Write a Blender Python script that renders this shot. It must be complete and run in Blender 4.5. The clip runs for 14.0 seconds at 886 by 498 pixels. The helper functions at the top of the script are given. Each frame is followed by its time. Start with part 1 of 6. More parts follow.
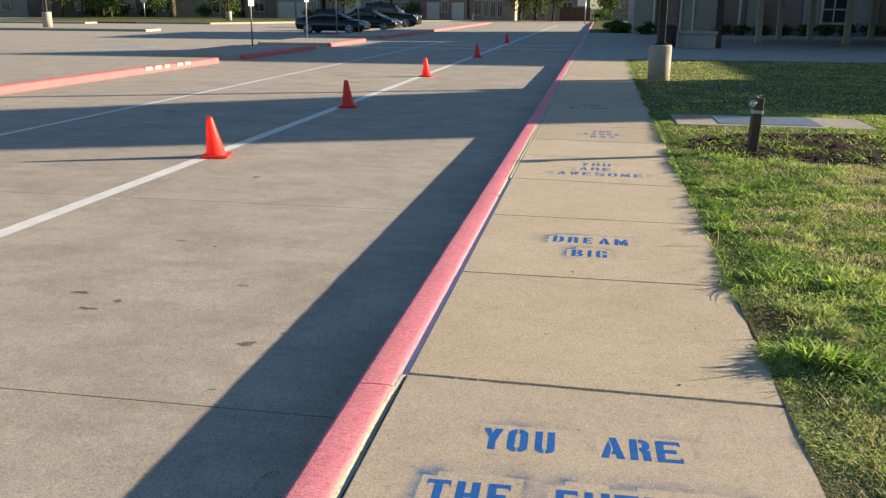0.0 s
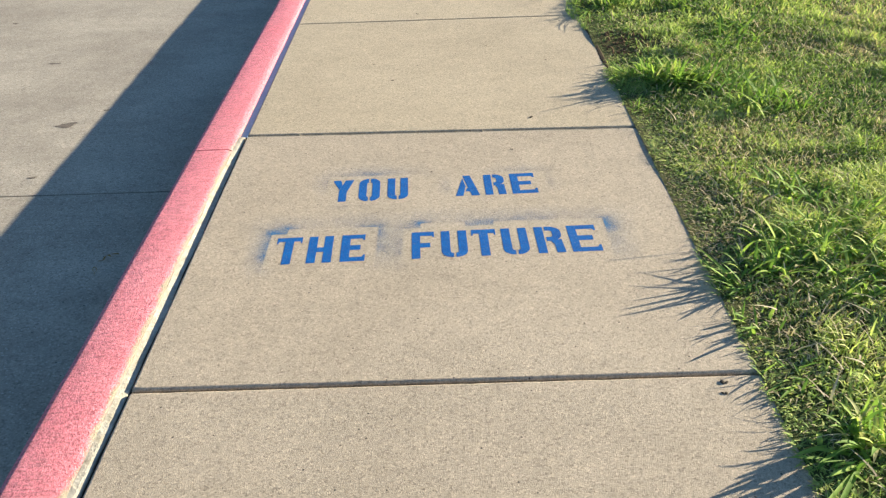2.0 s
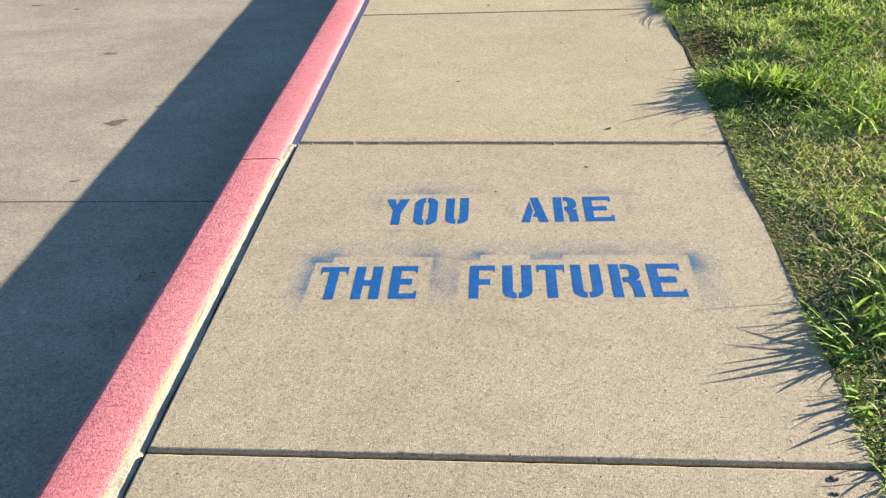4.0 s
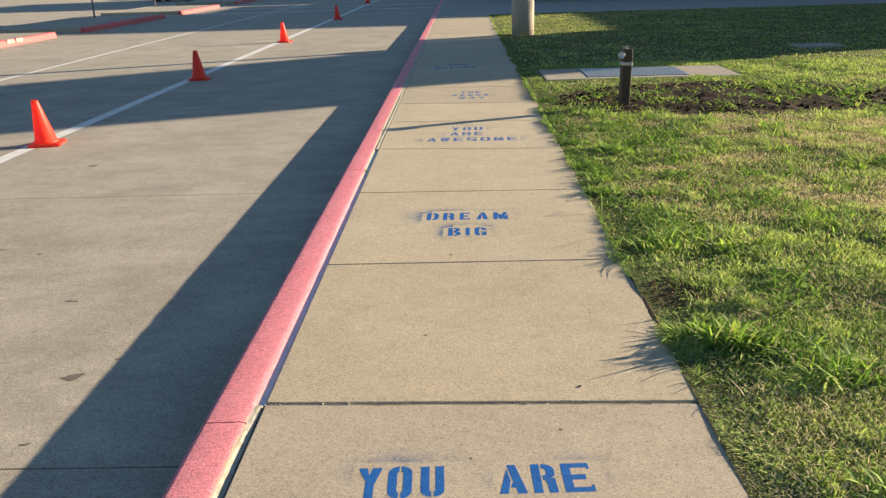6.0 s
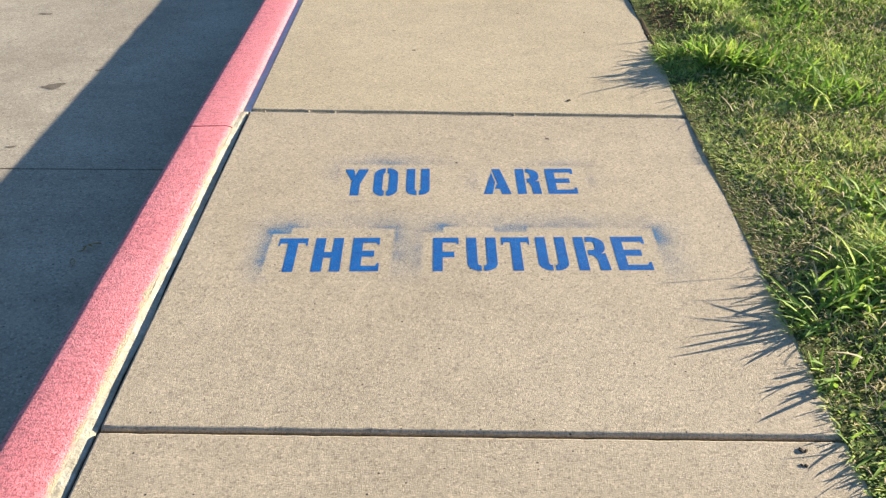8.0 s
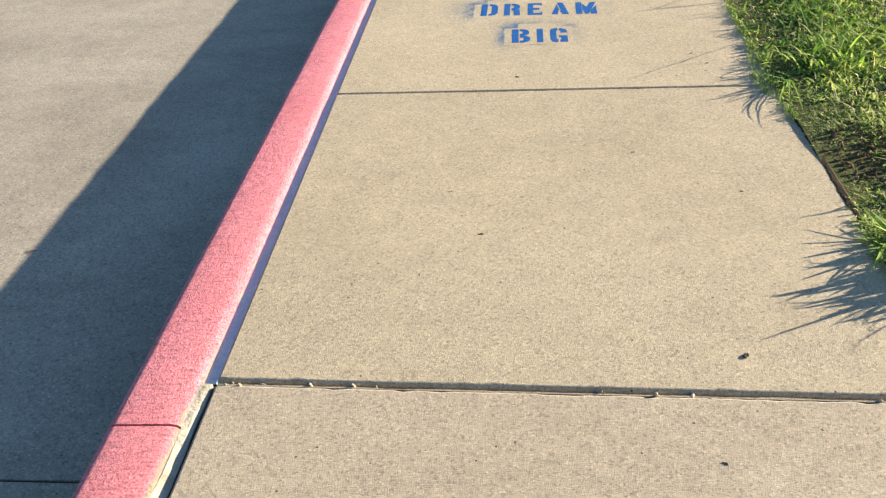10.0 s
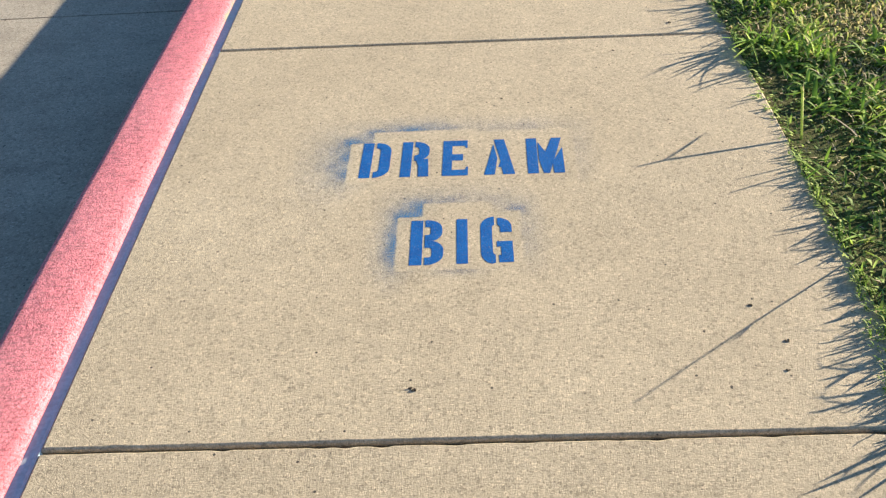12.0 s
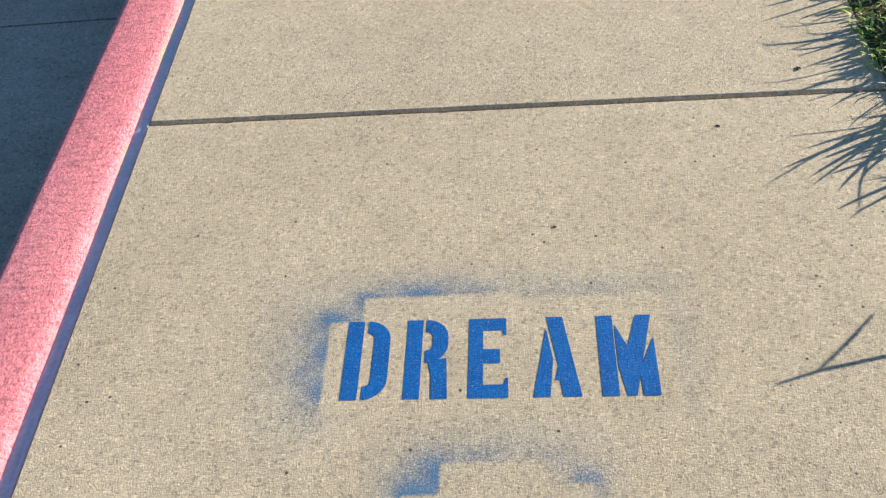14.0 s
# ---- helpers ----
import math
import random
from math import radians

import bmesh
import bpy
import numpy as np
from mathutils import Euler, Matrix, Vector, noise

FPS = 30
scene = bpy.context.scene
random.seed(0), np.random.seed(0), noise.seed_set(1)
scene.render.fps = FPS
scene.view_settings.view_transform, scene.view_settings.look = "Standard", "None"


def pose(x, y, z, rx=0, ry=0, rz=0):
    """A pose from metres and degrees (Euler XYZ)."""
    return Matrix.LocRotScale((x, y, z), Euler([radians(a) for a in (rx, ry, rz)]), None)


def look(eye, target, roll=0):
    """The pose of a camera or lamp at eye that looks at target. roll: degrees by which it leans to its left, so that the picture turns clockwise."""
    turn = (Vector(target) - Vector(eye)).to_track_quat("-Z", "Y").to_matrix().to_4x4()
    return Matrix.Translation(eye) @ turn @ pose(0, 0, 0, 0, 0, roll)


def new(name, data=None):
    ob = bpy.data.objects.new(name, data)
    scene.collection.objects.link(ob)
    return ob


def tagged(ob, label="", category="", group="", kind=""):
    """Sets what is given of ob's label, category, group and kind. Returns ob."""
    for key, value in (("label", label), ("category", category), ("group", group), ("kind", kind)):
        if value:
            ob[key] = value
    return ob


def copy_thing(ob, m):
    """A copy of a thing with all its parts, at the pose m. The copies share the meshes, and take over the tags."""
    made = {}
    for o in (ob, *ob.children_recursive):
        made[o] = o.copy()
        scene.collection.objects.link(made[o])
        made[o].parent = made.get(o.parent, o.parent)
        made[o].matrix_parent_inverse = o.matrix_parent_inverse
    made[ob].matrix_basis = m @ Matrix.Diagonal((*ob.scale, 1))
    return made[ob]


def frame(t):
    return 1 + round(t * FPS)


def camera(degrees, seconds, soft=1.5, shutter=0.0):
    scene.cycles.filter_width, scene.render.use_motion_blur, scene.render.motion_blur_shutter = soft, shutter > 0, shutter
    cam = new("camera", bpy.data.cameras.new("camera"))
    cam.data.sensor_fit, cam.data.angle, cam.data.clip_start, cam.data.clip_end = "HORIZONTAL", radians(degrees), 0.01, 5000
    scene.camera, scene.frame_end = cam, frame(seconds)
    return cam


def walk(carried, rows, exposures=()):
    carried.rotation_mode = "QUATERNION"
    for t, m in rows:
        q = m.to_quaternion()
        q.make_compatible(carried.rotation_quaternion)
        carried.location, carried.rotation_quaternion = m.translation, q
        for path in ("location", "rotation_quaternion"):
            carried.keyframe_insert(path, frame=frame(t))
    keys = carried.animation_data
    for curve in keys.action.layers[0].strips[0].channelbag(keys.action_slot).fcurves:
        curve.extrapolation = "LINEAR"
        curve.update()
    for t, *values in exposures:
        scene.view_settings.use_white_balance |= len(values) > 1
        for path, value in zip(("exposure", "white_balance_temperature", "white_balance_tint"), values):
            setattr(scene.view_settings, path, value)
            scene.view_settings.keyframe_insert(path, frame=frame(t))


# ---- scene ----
cam = camera(54.7, 14.0, 1.3)
PATH = [
    (0, (0.727, 0.601, 1.492), (0.391, 2.496, 0.948), 0.3),
    (0.3, (0.703, 0.617, 1.468), (0.518, 2.510, 0.851), -1.5),
    (0.5, (0.705, 0.626, 1.457), (0.558, 2.504, 0.786), -2.2),
    (0.7, (0.722, 0.636, 1.452), (0.613, 2.488, 0.706), -2.7),
    (1, (0.739, 0.655, 1.41), (0.706, 2.461, 0.551), -2.7),
    (1.3, (0.741, 0.683, 1.385), (0.738, 2.443, 0.436), -2.7),
    (1.5, (0.736, 0.697, 1.368), (0.727, 2.438, 0.383), -2.8),
    (1.8, (0.748, 0.736, 1.351), (0.724, 2.451, 0.322), -2.5),
    (2, (0.783, 0.758, 1.344), (0.765, 2.466, 0.304), -2.1),
    (2.2, (0.833, 0.78, 1.322), (0.846, 2.486, 0.279), -1.4),
    (4.3, (0.798, 1.142, 1.331), (0.609, 2.814, 0.25), -3.3),
    (4.5, (0.8, 1.171, 1.329), (0.625, 2.852, 0.259), -3.7),
    (5, (0.789, 1.207, 1.377), (0.647, 2.996, 0.493), -3.7),
    (5.3, (0.776, 1.213, 1.448), (0.666, 3.082, 0.745), -2.3),
    (5.5, (0.775, 1.216, 1.48), (0.68, 3.116, 0.861), -1.8),
    (5.7, (0.763, 1.204, 1.501), (0.690, 3.121, 0.932), -1.3),
    (6, (0.725, 1.173, 1.458), (0.669, 3.07, 0.828), -1.7),
    (6.2, (0.692, 1.130, 1.424), (0.623, 2.992, 0.697), -2.0),
    (6.5, (0.691, 1.073, 1.383), (0.585, 2.874, 0.521), -2.5),
    (7, (0.758, 1.008, 1.333), (0.704, 2.73, 0.317), -0.9),
    (7.2, (0.764, 1.019, 1.318), (0.731, 2.721, 0.27), -0.2),
    (9.3, (0.664, 1.789, 1.262), (0.589, 3.406, 0.087), 0.3),
    (9.5, (0.668, 1.979, 1.242), (0.537, 3.597, 0.075), -1.0),
    (10, (0.646, 2.552, 1.236), (0.468, 4.197, 0.113), -3.7),
    (10.2, (0.649, 2.777, 1.250), (0.474, 4.430, 0.138), -4.2),
    (10.5, (0.639, 3.026, 1.237), (0.473, 4.685, 0.132), -3.8),
    (10.7, (0.662, 3.238, 1.228), (0.496, 4.885, 0.106), -3.1),
    (11, (0.698, 3.553, 1.233), (0.554, 5.19, 0.092), -2.4),
    (11.2, (0.705, 3.745, 1.211), (0.605, 5.368, 0.047), -2.3),
    (11.5, (0.716, 4.011, 1.201), (0.664, 5.613, 0.005), -2.7),
    (11.7, (0.729, 4.218, 1.174), (0.689, 5.797, -0.053), -2.4),
    (12, (0.774, 4.453, 1.175), (0.682, 5.98, -0.113), -4.3),
    (12.2, (0.790, 4.579, 1.173), (0.679, 6.082, -0.141), -4.6),
    (12.5, (0.805, 4.727, 1.165), (0.71, 6.174, -0.212), -4.6),
    (12.7, (0.797, 4.828, 1.159), (0.756, 6.233, -0.264), -3.9),
    (13, (0.763, 4.951, 1.141), (0.806, 6.287, -0.346), -2.1),
    (13.2, (0.746, 5.006, 1.132), (0.808, 6.302, -0.390), -1.5),
    (13.5, (0.741, 5.084, 1.118), (0.774, 6.363, -0.42), -2.0),
    (13.6, (0.725, 5.118, 1.098), (0.761, 6.414, -0.425), -1.4),
    (13.8, (0.735, 5.229, 1.098), (0.686, 6.538, -0.413), -4.2),
    (13.9, (0.725, 5.296, 1.108), (0.655, 6.615, -0.393), -4.5),
    (14, (0.768, 5.427, 1.135), (0.599, 6.739, -0.365), -8.3),
]
EXPO = ((0, 1.44, 6600, 10.5), (0.5, 1.62, 6450, 9.5), (1, 1.73, 6350, 8.5), (1.5, 1.68, 6250, 6), (4.5, 1.78, 6350, 5.5), (5, 1.84, 6300, 5.5), (5.5, 1.92, 6600, 6.5), (5.7, 1.56, 6750, 8), (6, 1.46, 6850, 8.5), (6.5, 1.83, 6800, 9.5), (7, 1.72, 6350, 7.5), (9.5, 1.75, 6450, 7), (11, 1.71, 6500, 8), (12.5, 1.59, 6200, 8), (13.5, 1.48, 5950, 6.5), (14, 1.5, 5950, 6.5))
walk(cam, [(t, look(eye, target, roll)) for t, eye, target, roll in PATH], EXPO)

# ---- sky, sun ----
SUN_EL, SUN_AZ = 12.9, 22.0          # degrees; azimuth from +x towards +y
sun_dir = Vector((math.cos(radians(SUN_EL)) * math.cos(radians(SUN_AZ)), math.cos(radians(SUN_EL)) * math.sin(radians(SUN_AZ)), math.sin(radians(SUN_EL))))
world = bpy.data.worlds.new("sky")
scene.world = world
world.use_nodes = True
wn = world.node_tree.nodes
sky = wn.new("ShaderNodeTexSky")
sky.sky_type = "NISHITA"
sky.sun_disc = False
sky.sun_elevation = radians(SUN_EL)
sky.sun_rotation = radians(90 - SUN_AZ)
wn["Background"].inputs["Strength"].default_value = 0.058
sky.ozone_density, sky.dust_density = 3.5, 0.4
world.node_tree.links.new(sky.outputs[0], wn["Background"].inputs["Color"])
sun = new("sun", bpy.data.lights.new("sun", "SUN"))
sun.data.energy, sun.data.angle, sun.data.color = 5.0, radians(0.6), (1.0, 0.855, 0.655)
sun.matrix_world = look(sun_dir * 60, (0, 0, 0))


# ---- materials ----
def nodes_of(name, rough=0.8, metal=0.0):
    m = bpy.data.materials.new(name)
    m.use_nodes = True
    nt = m.node_tree
    b = nt.nodes["Principled BSDF"]
    b.inputs["Roughness"].default_value = rough
    b.inputs["Metallic"].default_value = metal
    return m, nt, b


def nd(nt, kind, **kw):
    n = nt.nodes.new(kind)
    for k, v in kw.items():
        n.inputs[k.replace("_", " ")].default_value = v
    return n


def noise_node(nt, vec, scale, detail=4.0, rough=0.6):
    n = nd(nt, "ShaderNodeTexNoise", Scale=scale, Detail=detail, Roughness=rough)
    nt.links.new(vec, n.inputs["Vector"])
    return n.outputs["Fac"]


def ramp(nt, fac, stops):
    r = nt.nodes.new("ShaderNodeValToRGB")
    els = r.color_ramp.elements
    while len(els) < len(stops):
        els.new(0.5)
    for e, (p, c) in zip(els, stops):
        e.position, e.color = p, (c[0], c[1], c[2], 1.0) if isinstance(c, tuple) else (c, c, c, 1.0)
    nt.links.new(fac, r.inputs[0])
    return r.outputs["Color"]


def mixc(nt, fac, a, b, mode="MIX"):
    n = nt.nodes.new("ShaderNodeMix")
    n.data_type, n.blend_type = "RGBA", mode
    for s, v in ((n.inputs[0], fac), (n.inputs[6], a), (n.inputs[7], b)):
        if isinstance(v, (int, float)):
            s.default_value = v
        elif isinstance(v, tuple):
            s.default_value = (*v, 1.0)
        else:
            nt.links.new(v, s)
    return n.outputs[2]


def bump(nt, b, height, strength, dist=0.002):
    n = nd(nt, "ShaderNodeBump", Strength=strength, Distance=dist)
    nt.links.new(height, n.inputs["Height"])
    nt.links.new(n.outputs[0], b.inputs["Normal"])


def place_vec(nt, scale=None):
    g = nt.nodes.new("ShaderNodeNewGeometry")
    if scale is None:
        return g.outputs["Position"]
    mp = nd(nt, "ShaderNodeMapping", Scale=scale)
    nt.links.new(g.outputs["Position"], mp.inputs["Vector"])
    return mp.outputs[0]


def concrete(name, light, dark, stain, grain=360.0, pit=0.35, rough=0.85, streak=(1, 1, 1), mottle=0.55, relief=0.0020, fleck=0.0):
    m, nt, b = nodes_of(name, rough)
    v = place_vec(nt)
    c = mixc(nt, ramp(nt, noise_node(nt, v, 1.3, 6, 0.65), [(0.33, 0.0), (0.68, 1.0)]), dark, light)
    c = mixc(nt, ramp(nt, noise_node(nt, place_vec(nt, streak), 4.5, 8, 0.7), [(0.42, 0.0), (0.75, mottle)]), c, stain)
    blot = ramp(nt, noise_node(nt, v, 14, 5, 0.7), [(0.3, 0.91), (0.7, 1.05)])
    c = mixc(nt, 1.0, c, blot, "MULTIPLY")
    fine = noise_node(nt, v, grain, 2, 0.7)
    c = mixc(nt, 1.0, c, ramp(nt, fine, [(0.3, 0.68), (0.5, 1.0), (0.72, 1.26)]), "MULTIPLY")
    cell = nd(nt, "ShaderNodeTexVoronoi", Scale=grain * 0.55)
    nt.links.new(v, cell.inputs["Vector"])
    sepc = nt.nodes.new("ShaderNodeSeparateColor")
    nt.links.new(cell.outputs["Color"], sepc.inputs[0])
    c = mixc(nt, 1.0, c, ramp(nt, sepc.outputs[0], [(0.0, 0.68), (0.22, 0.94), (0.8, 1.04), (1.0, 1.26)]), "MULTIPLY")
    vo = nd(nt, "ShaderNodeTexVoronoi", Scale=55.0)
    nt.links.new(v, vo.inputs["Vector"])
    sep = nt.nodes.new("ShaderNodeSeparateColor")
    nt.links.new(vo.outputs["Color"], sep.inputs[0])
    near = nd(nt, "ShaderNodeMath")
    near.operation = "LESS_THAN"
    nt.links.new(vo.outputs["Distance"], near.inputs[0])
    near.inputs[1].default_value = 0.14
    rare = nd(nt, "ShaderNodeMath")
    rare.operation = "GREATER_THAN"
    nt.links.new(sep.outputs[0], rare.inputs[0])
    rare.inputs[1].default_value = 1.0 - 0.055 * pit
    both = nd(nt, "ShaderNodeMath")
    both.operation = "MULTIPLY"
    nt.links.new(near.outputs[0], both.inputs[0])
    nt.links.new(rare.outputs[0], both.inputs[1])
    c = mixc(nt, both.outputs[0], c, (0.07, 0.06, 0.05))
    vp = nd(nt, "ShaderNodeTexVoronoi", Scale=150.0)
    nt.links.new(v, vp.inputs["Vector"])
    sp2 = nt.nodes.new("ShaderNodeSeparateColor")
    nt.links.new(vp.outputs["Color"], sp2.inputs[0])
    hole = nd(nt, "ShaderNodeMath")
    hole.operation = "MULTIPLY"
    nt.links.new(ramp(nt, vp.outputs["Distance"], [(0.16, 1.0), (0.30, 0.0)]), hole.inputs[0])
    nt.links.new(ramp(nt, sp2.outputs[1], [(0.88, 0.0), (0.91, 0.75)]), hole.inputs[1])
    c = mixc(nt, hole.outputs[0], c, (0.13, 0.105, 0.08))
    if fleck:
        vf = nd(nt, "ShaderNodeTexVoronoi", Scale=95.0)
        nt.links.new(v, vf.inputs["Vector"])
        sf = nt.nodes.new("ShaderNodeSeparateColor")
        nt.links.new(vf.outputs["Color"], sf.inputs[0])
        grit = nd(nt, "ShaderNodeMath")
        grit.operation = "MULTIPLY"
        nt.links.new(ramp(nt, vf.outputs["Distance"], [(0.18, 1.0), (0.34, 0.0)]), grit.inputs[0])
        nt.links.new(ramp(nt, sf.outputs[2], [(1.0 - fleck, 0.0), (1.0 - fleck * 0.8, 0.8)]), grit.inputs[1])
        c = mixc(nt, grit.outputs[0], c, (0.62, 0.58, 0.50))
    info = nt.nodes.new("ShaderNodeObjectInfo")
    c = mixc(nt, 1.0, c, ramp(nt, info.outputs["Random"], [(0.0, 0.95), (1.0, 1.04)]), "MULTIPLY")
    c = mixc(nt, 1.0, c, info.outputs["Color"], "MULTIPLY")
    nt.links.new(c, b.inputs["Base Color"])
    bump(nt, b, noise_node(nt, v, grain * 0.8, 3, 0.8), 1.0, relief)
    return m


def plain(name, a, bcol, scale=6.0, rough=0.7, metal=0.0, bumpy=0.15, fine=120.0):
    m, nt, b = nodes_of(name, rough, metal)
    v = place_vec(nt)
    c = mixc(nt, ramp(nt, noise_node(nt, v, scale, 6, 0.65), [(0.35, 0.0), (0.68, 1.0)]), a, bcol)
    c = mixc(nt, 1.0, c, ramp(nt, noise_node(nt, v, fine, 3, 0.6), [(0.3, 0.86), (0.7, 1.12)]), "MULTIPLY")
    nt.links.new(c, b.inputs["Base Color"])
    if rough > 0.9:
        b.inputs["Specular IOR Level"].default_value = 0.1
    bump(nt, b, noise_node(nt, v, fine, 4, 0.7), bumpy, 0.004)
    return m


M_WALK = concrete("walk_concrete", (0.55, 0.455, 0.325), (0.475, 0.39, 0.275), (0.375, 0.305, 0.21), pit=1.0, mottle=0.36)
M_ROAD = concrete("road_concrete", (0.495, 0.435, 0.35), (0.375, 0.325, 0.26), (0.27, 0.23, 0.18), grain=300.0, pit=2.2, streak=(0.5, 1, 1), mottle=0.62, fleck=0.10)
M_BARE = concrete("bare_kerb_concrete", (0.44, 0.385, 0.30), (0.37, 0.32, 0.25), (0.30, 0.255, 0.20))
M_MORTAR = plain("pale_mortar", (0.56, 0.52, 0.43), (0.40, 0.35, 0.26), 22, 0.85, 0, 1.0, 70)
M_GAP = plain("joint_filler", (0.052, 0.043, 0.034), (0.09, 0.074, 0.058), 30, 0.9)
M_SEAL = plain("joint_sealant", (0.42, 0.58, 0.66), (0.54, 0.68, 0.75), 18, 0.75)
M_DIRT = plain("joint_dirt", (0.06, 0.044, 0.03), (0.11, 0.08, 0.055), 40, 0.95, 0, 0.8, 200)
M_SOIL = plain("soil", (0.055, 0.04, 0.028), (0.11, 0.08, 0.05), 9, 0.95, 0, 0.9, 90)


def thin_plastic(name, a, bcol, glow):
    """Coloured plastic shell that the sun shines through."""
    m = plain(name, a, bcol, 9, 0.42, 0, 0.05)
    nt = m.node_tree
    t = nd(nt, "ShaderNodeBsdfTranslucent", Color=(*glow, 1.0))
    mx = nt.nodes.new("ShaderNodeMixShader")
    mx.inputs[0].default_value = 0.5
    nt.links.new(nt.nodes["Principled BSDF"].outputs[0], mx.inputs[1])
    nt.links.new(t.outputs[0], mx.inputs[2])
    nt.links.new(mx.outputs[0], nt.nodes["Material Output"].inputs["Surface"])
    return m


M_ORANGE = thin_plastic("cone_plastic", (0.98, 0.11, 0.06), (0.94, 0.09, 0.05), (1.0, 0.14, 0.09))
M_WHITE = plain("road_paint_white", (0.80, 0.79, 0.76), (0.66, 0.64, 0.60), 5, 0.75, 0, 0.3)
M_FARGROUND = plain("far_ground", (0.07, 0.085, 0.035), (0.11, 0.105, 0.06), 0.3, 0.95)


def painted_kerb(name, paint, worn, bare, spots, edge=None):
    m, nt, b = nodes_of(name, 0.6)
    v = place_vec(nt)
    c = mixc(nt, ramp(nt, noise_node(nt, v, 3.0, 6, 0.7), [(0.3, 0.0), (0.7, 1.0)]), paint, worn)
    c = mixc(nt, 1.0, c, ramp(nt, noise_node(nt, v, 240, 3, 0.8), [(0.30, 0.46), (0.47, 1.0), (0.70, 1.20)]), "MULTIPLY")
    c = mixc(nt, 1.0, c, ramp(nt, noise_node(nt, v, 38, 4, 0.7), [(0.35, 0.84), (0.65, 1.1)]), "MULTIPLY")
    c = mixc(nt, 1.0, c, ramp(nt, noise_node(nt, place_vec(nt, (0.14, 1, 0.14)), 150, 3, 0.7), [(0.34, 0.62), (0.46, 1.0), (0.66, 1.1)]), "MULTIPLY")
    sp = ramp(nt, noise_node(nt, place_vec(nt, (1, 0.6, 1)), 190, 4, 0.8), [(spots, 0.0), (spots + 0.06, 0.85)])
    c = mixc(nt, sp, c, bare)
    if edge is not None:
        sx = nt.nodes.new("ShaderNodeSeparateXYZ")
        nt.links.new(v, sx.inputs[0])
        ma = nd(nt, "ShaderNodeMath")
        ma.operation = "MULTIPLY_ADD"
        nt.links.new(noise_node(nt, place_vec(nt, (1, 0.7, 1)), 16, 8, 0.8), ma.inputs[0])
        ma.inputs[1].default_value = 0.062
        along = nd(nt, "ShaderNodeMapRange")
        along.inputs["From Min"].default_value, along.inputs["From Max"].default_value = 3.6, 4.3
        along.inputs["To Min"].default_value, along.inputs["To Max"].default_value = 0.0, -0.019
        nt.links.new(sx.outputs[1], along.inputs["Value"])
        again = nd(nt, "ShaderNodeMapRange")
        again.inputs["From Min"].default_value, again.inputs["From Max"].default_value = 6.2, 9.0
        again.inputs["To Min"].default_value, again.inputs["To Max"].default_value = 0.0, 0.030
        nt.links.new(sx.outputs[1], again.inputs["Value"])
        both = nd(nt, "ShaderNodeMath")
        nt.links.new(along.outputs[0], both.inputs[0])
        nt.links.new(again.outputs[0], both.inputs[1])
        shift = nd(nt, "ShaderNodeMath")
        nt.links.new(sx.outputs[0], shift.inputs[0])
        nt.links.new(both.outputs[0], shift.inputs[1])
        nt.links.new(shift.outputs[0], ma.inputs[2])
        mr = nd(nt, "ShaderNodeMapRange")
        mr.inputs["From Min"].default_value, mr.inputs["From Max"].default_value = edge, edge + 0.010
        nt.links.new(ma.outputs[0], mr.inputs["Value"])
        c = mixc(nt, mr.outputs[0], c, mixc(nt, noise_node(nt, v, 120, 4, 0.7), (0.40, 0.345, 0.25), (0.32, 0.275, 0.20)))
    nt.links.new(c, b.inputs["Base Color"])
    bump(nt, b, noise_node(nt, place_vec(nt, (1, 0.75, 1)), 110, 5, 0.85), 1.0, 0.008)
    return m


M_KERB = painted_kerb("kerb_pink_paint", (0.87, 0.30, 0.355), (0.82, 0.235, 0.285), (0.44, 0.07, 0.10), 0.535, -0.014)
M_RED = painted_kerb("kerb_red_paint", (0.68, 0.105, 0.105), (0.60, 0.13, 0.125), (0.5, 0.38, 0.34), 0.66)


def blue_paint(name="blue_spray_paint", wear=0.60, low=0.0, top=0.65):
    m, nt, b = nodes_of(name, 0.8)
    b.inputs["Specular IOR Level"].default_value = 0.2
    v = place_vec(nt)
    c = mixc(nt, ramp(nt, noise_node(nt, v, 22, 5, 0.7), [(0.35, 0.0), (0.68, 1.0)]), (0.003, 0.090, 0.345), (0.004, 0.128, 0.43))
    c = mixc(nt, 1.0, c, ramp(nt, noise_node(nt, v, 420, 2, 0.7), [(0.3, 0.5), (0.5, 1.0), (0.75, 1.6)]), "MULTIPLY")
    c = mixc(nt, ramp(nt, noise_node(nt, v, 260, 4, 0.8), [(wear, low), (wear + 0.055, top)]), c, (0.40, 0.335, 0.24))
    nt.links.new(c, b.inputs["Base Color"])
    bump(nt, b, noise_node(nt, v, 300, 4, 0.8), 0.9, 0.0024)
    return m


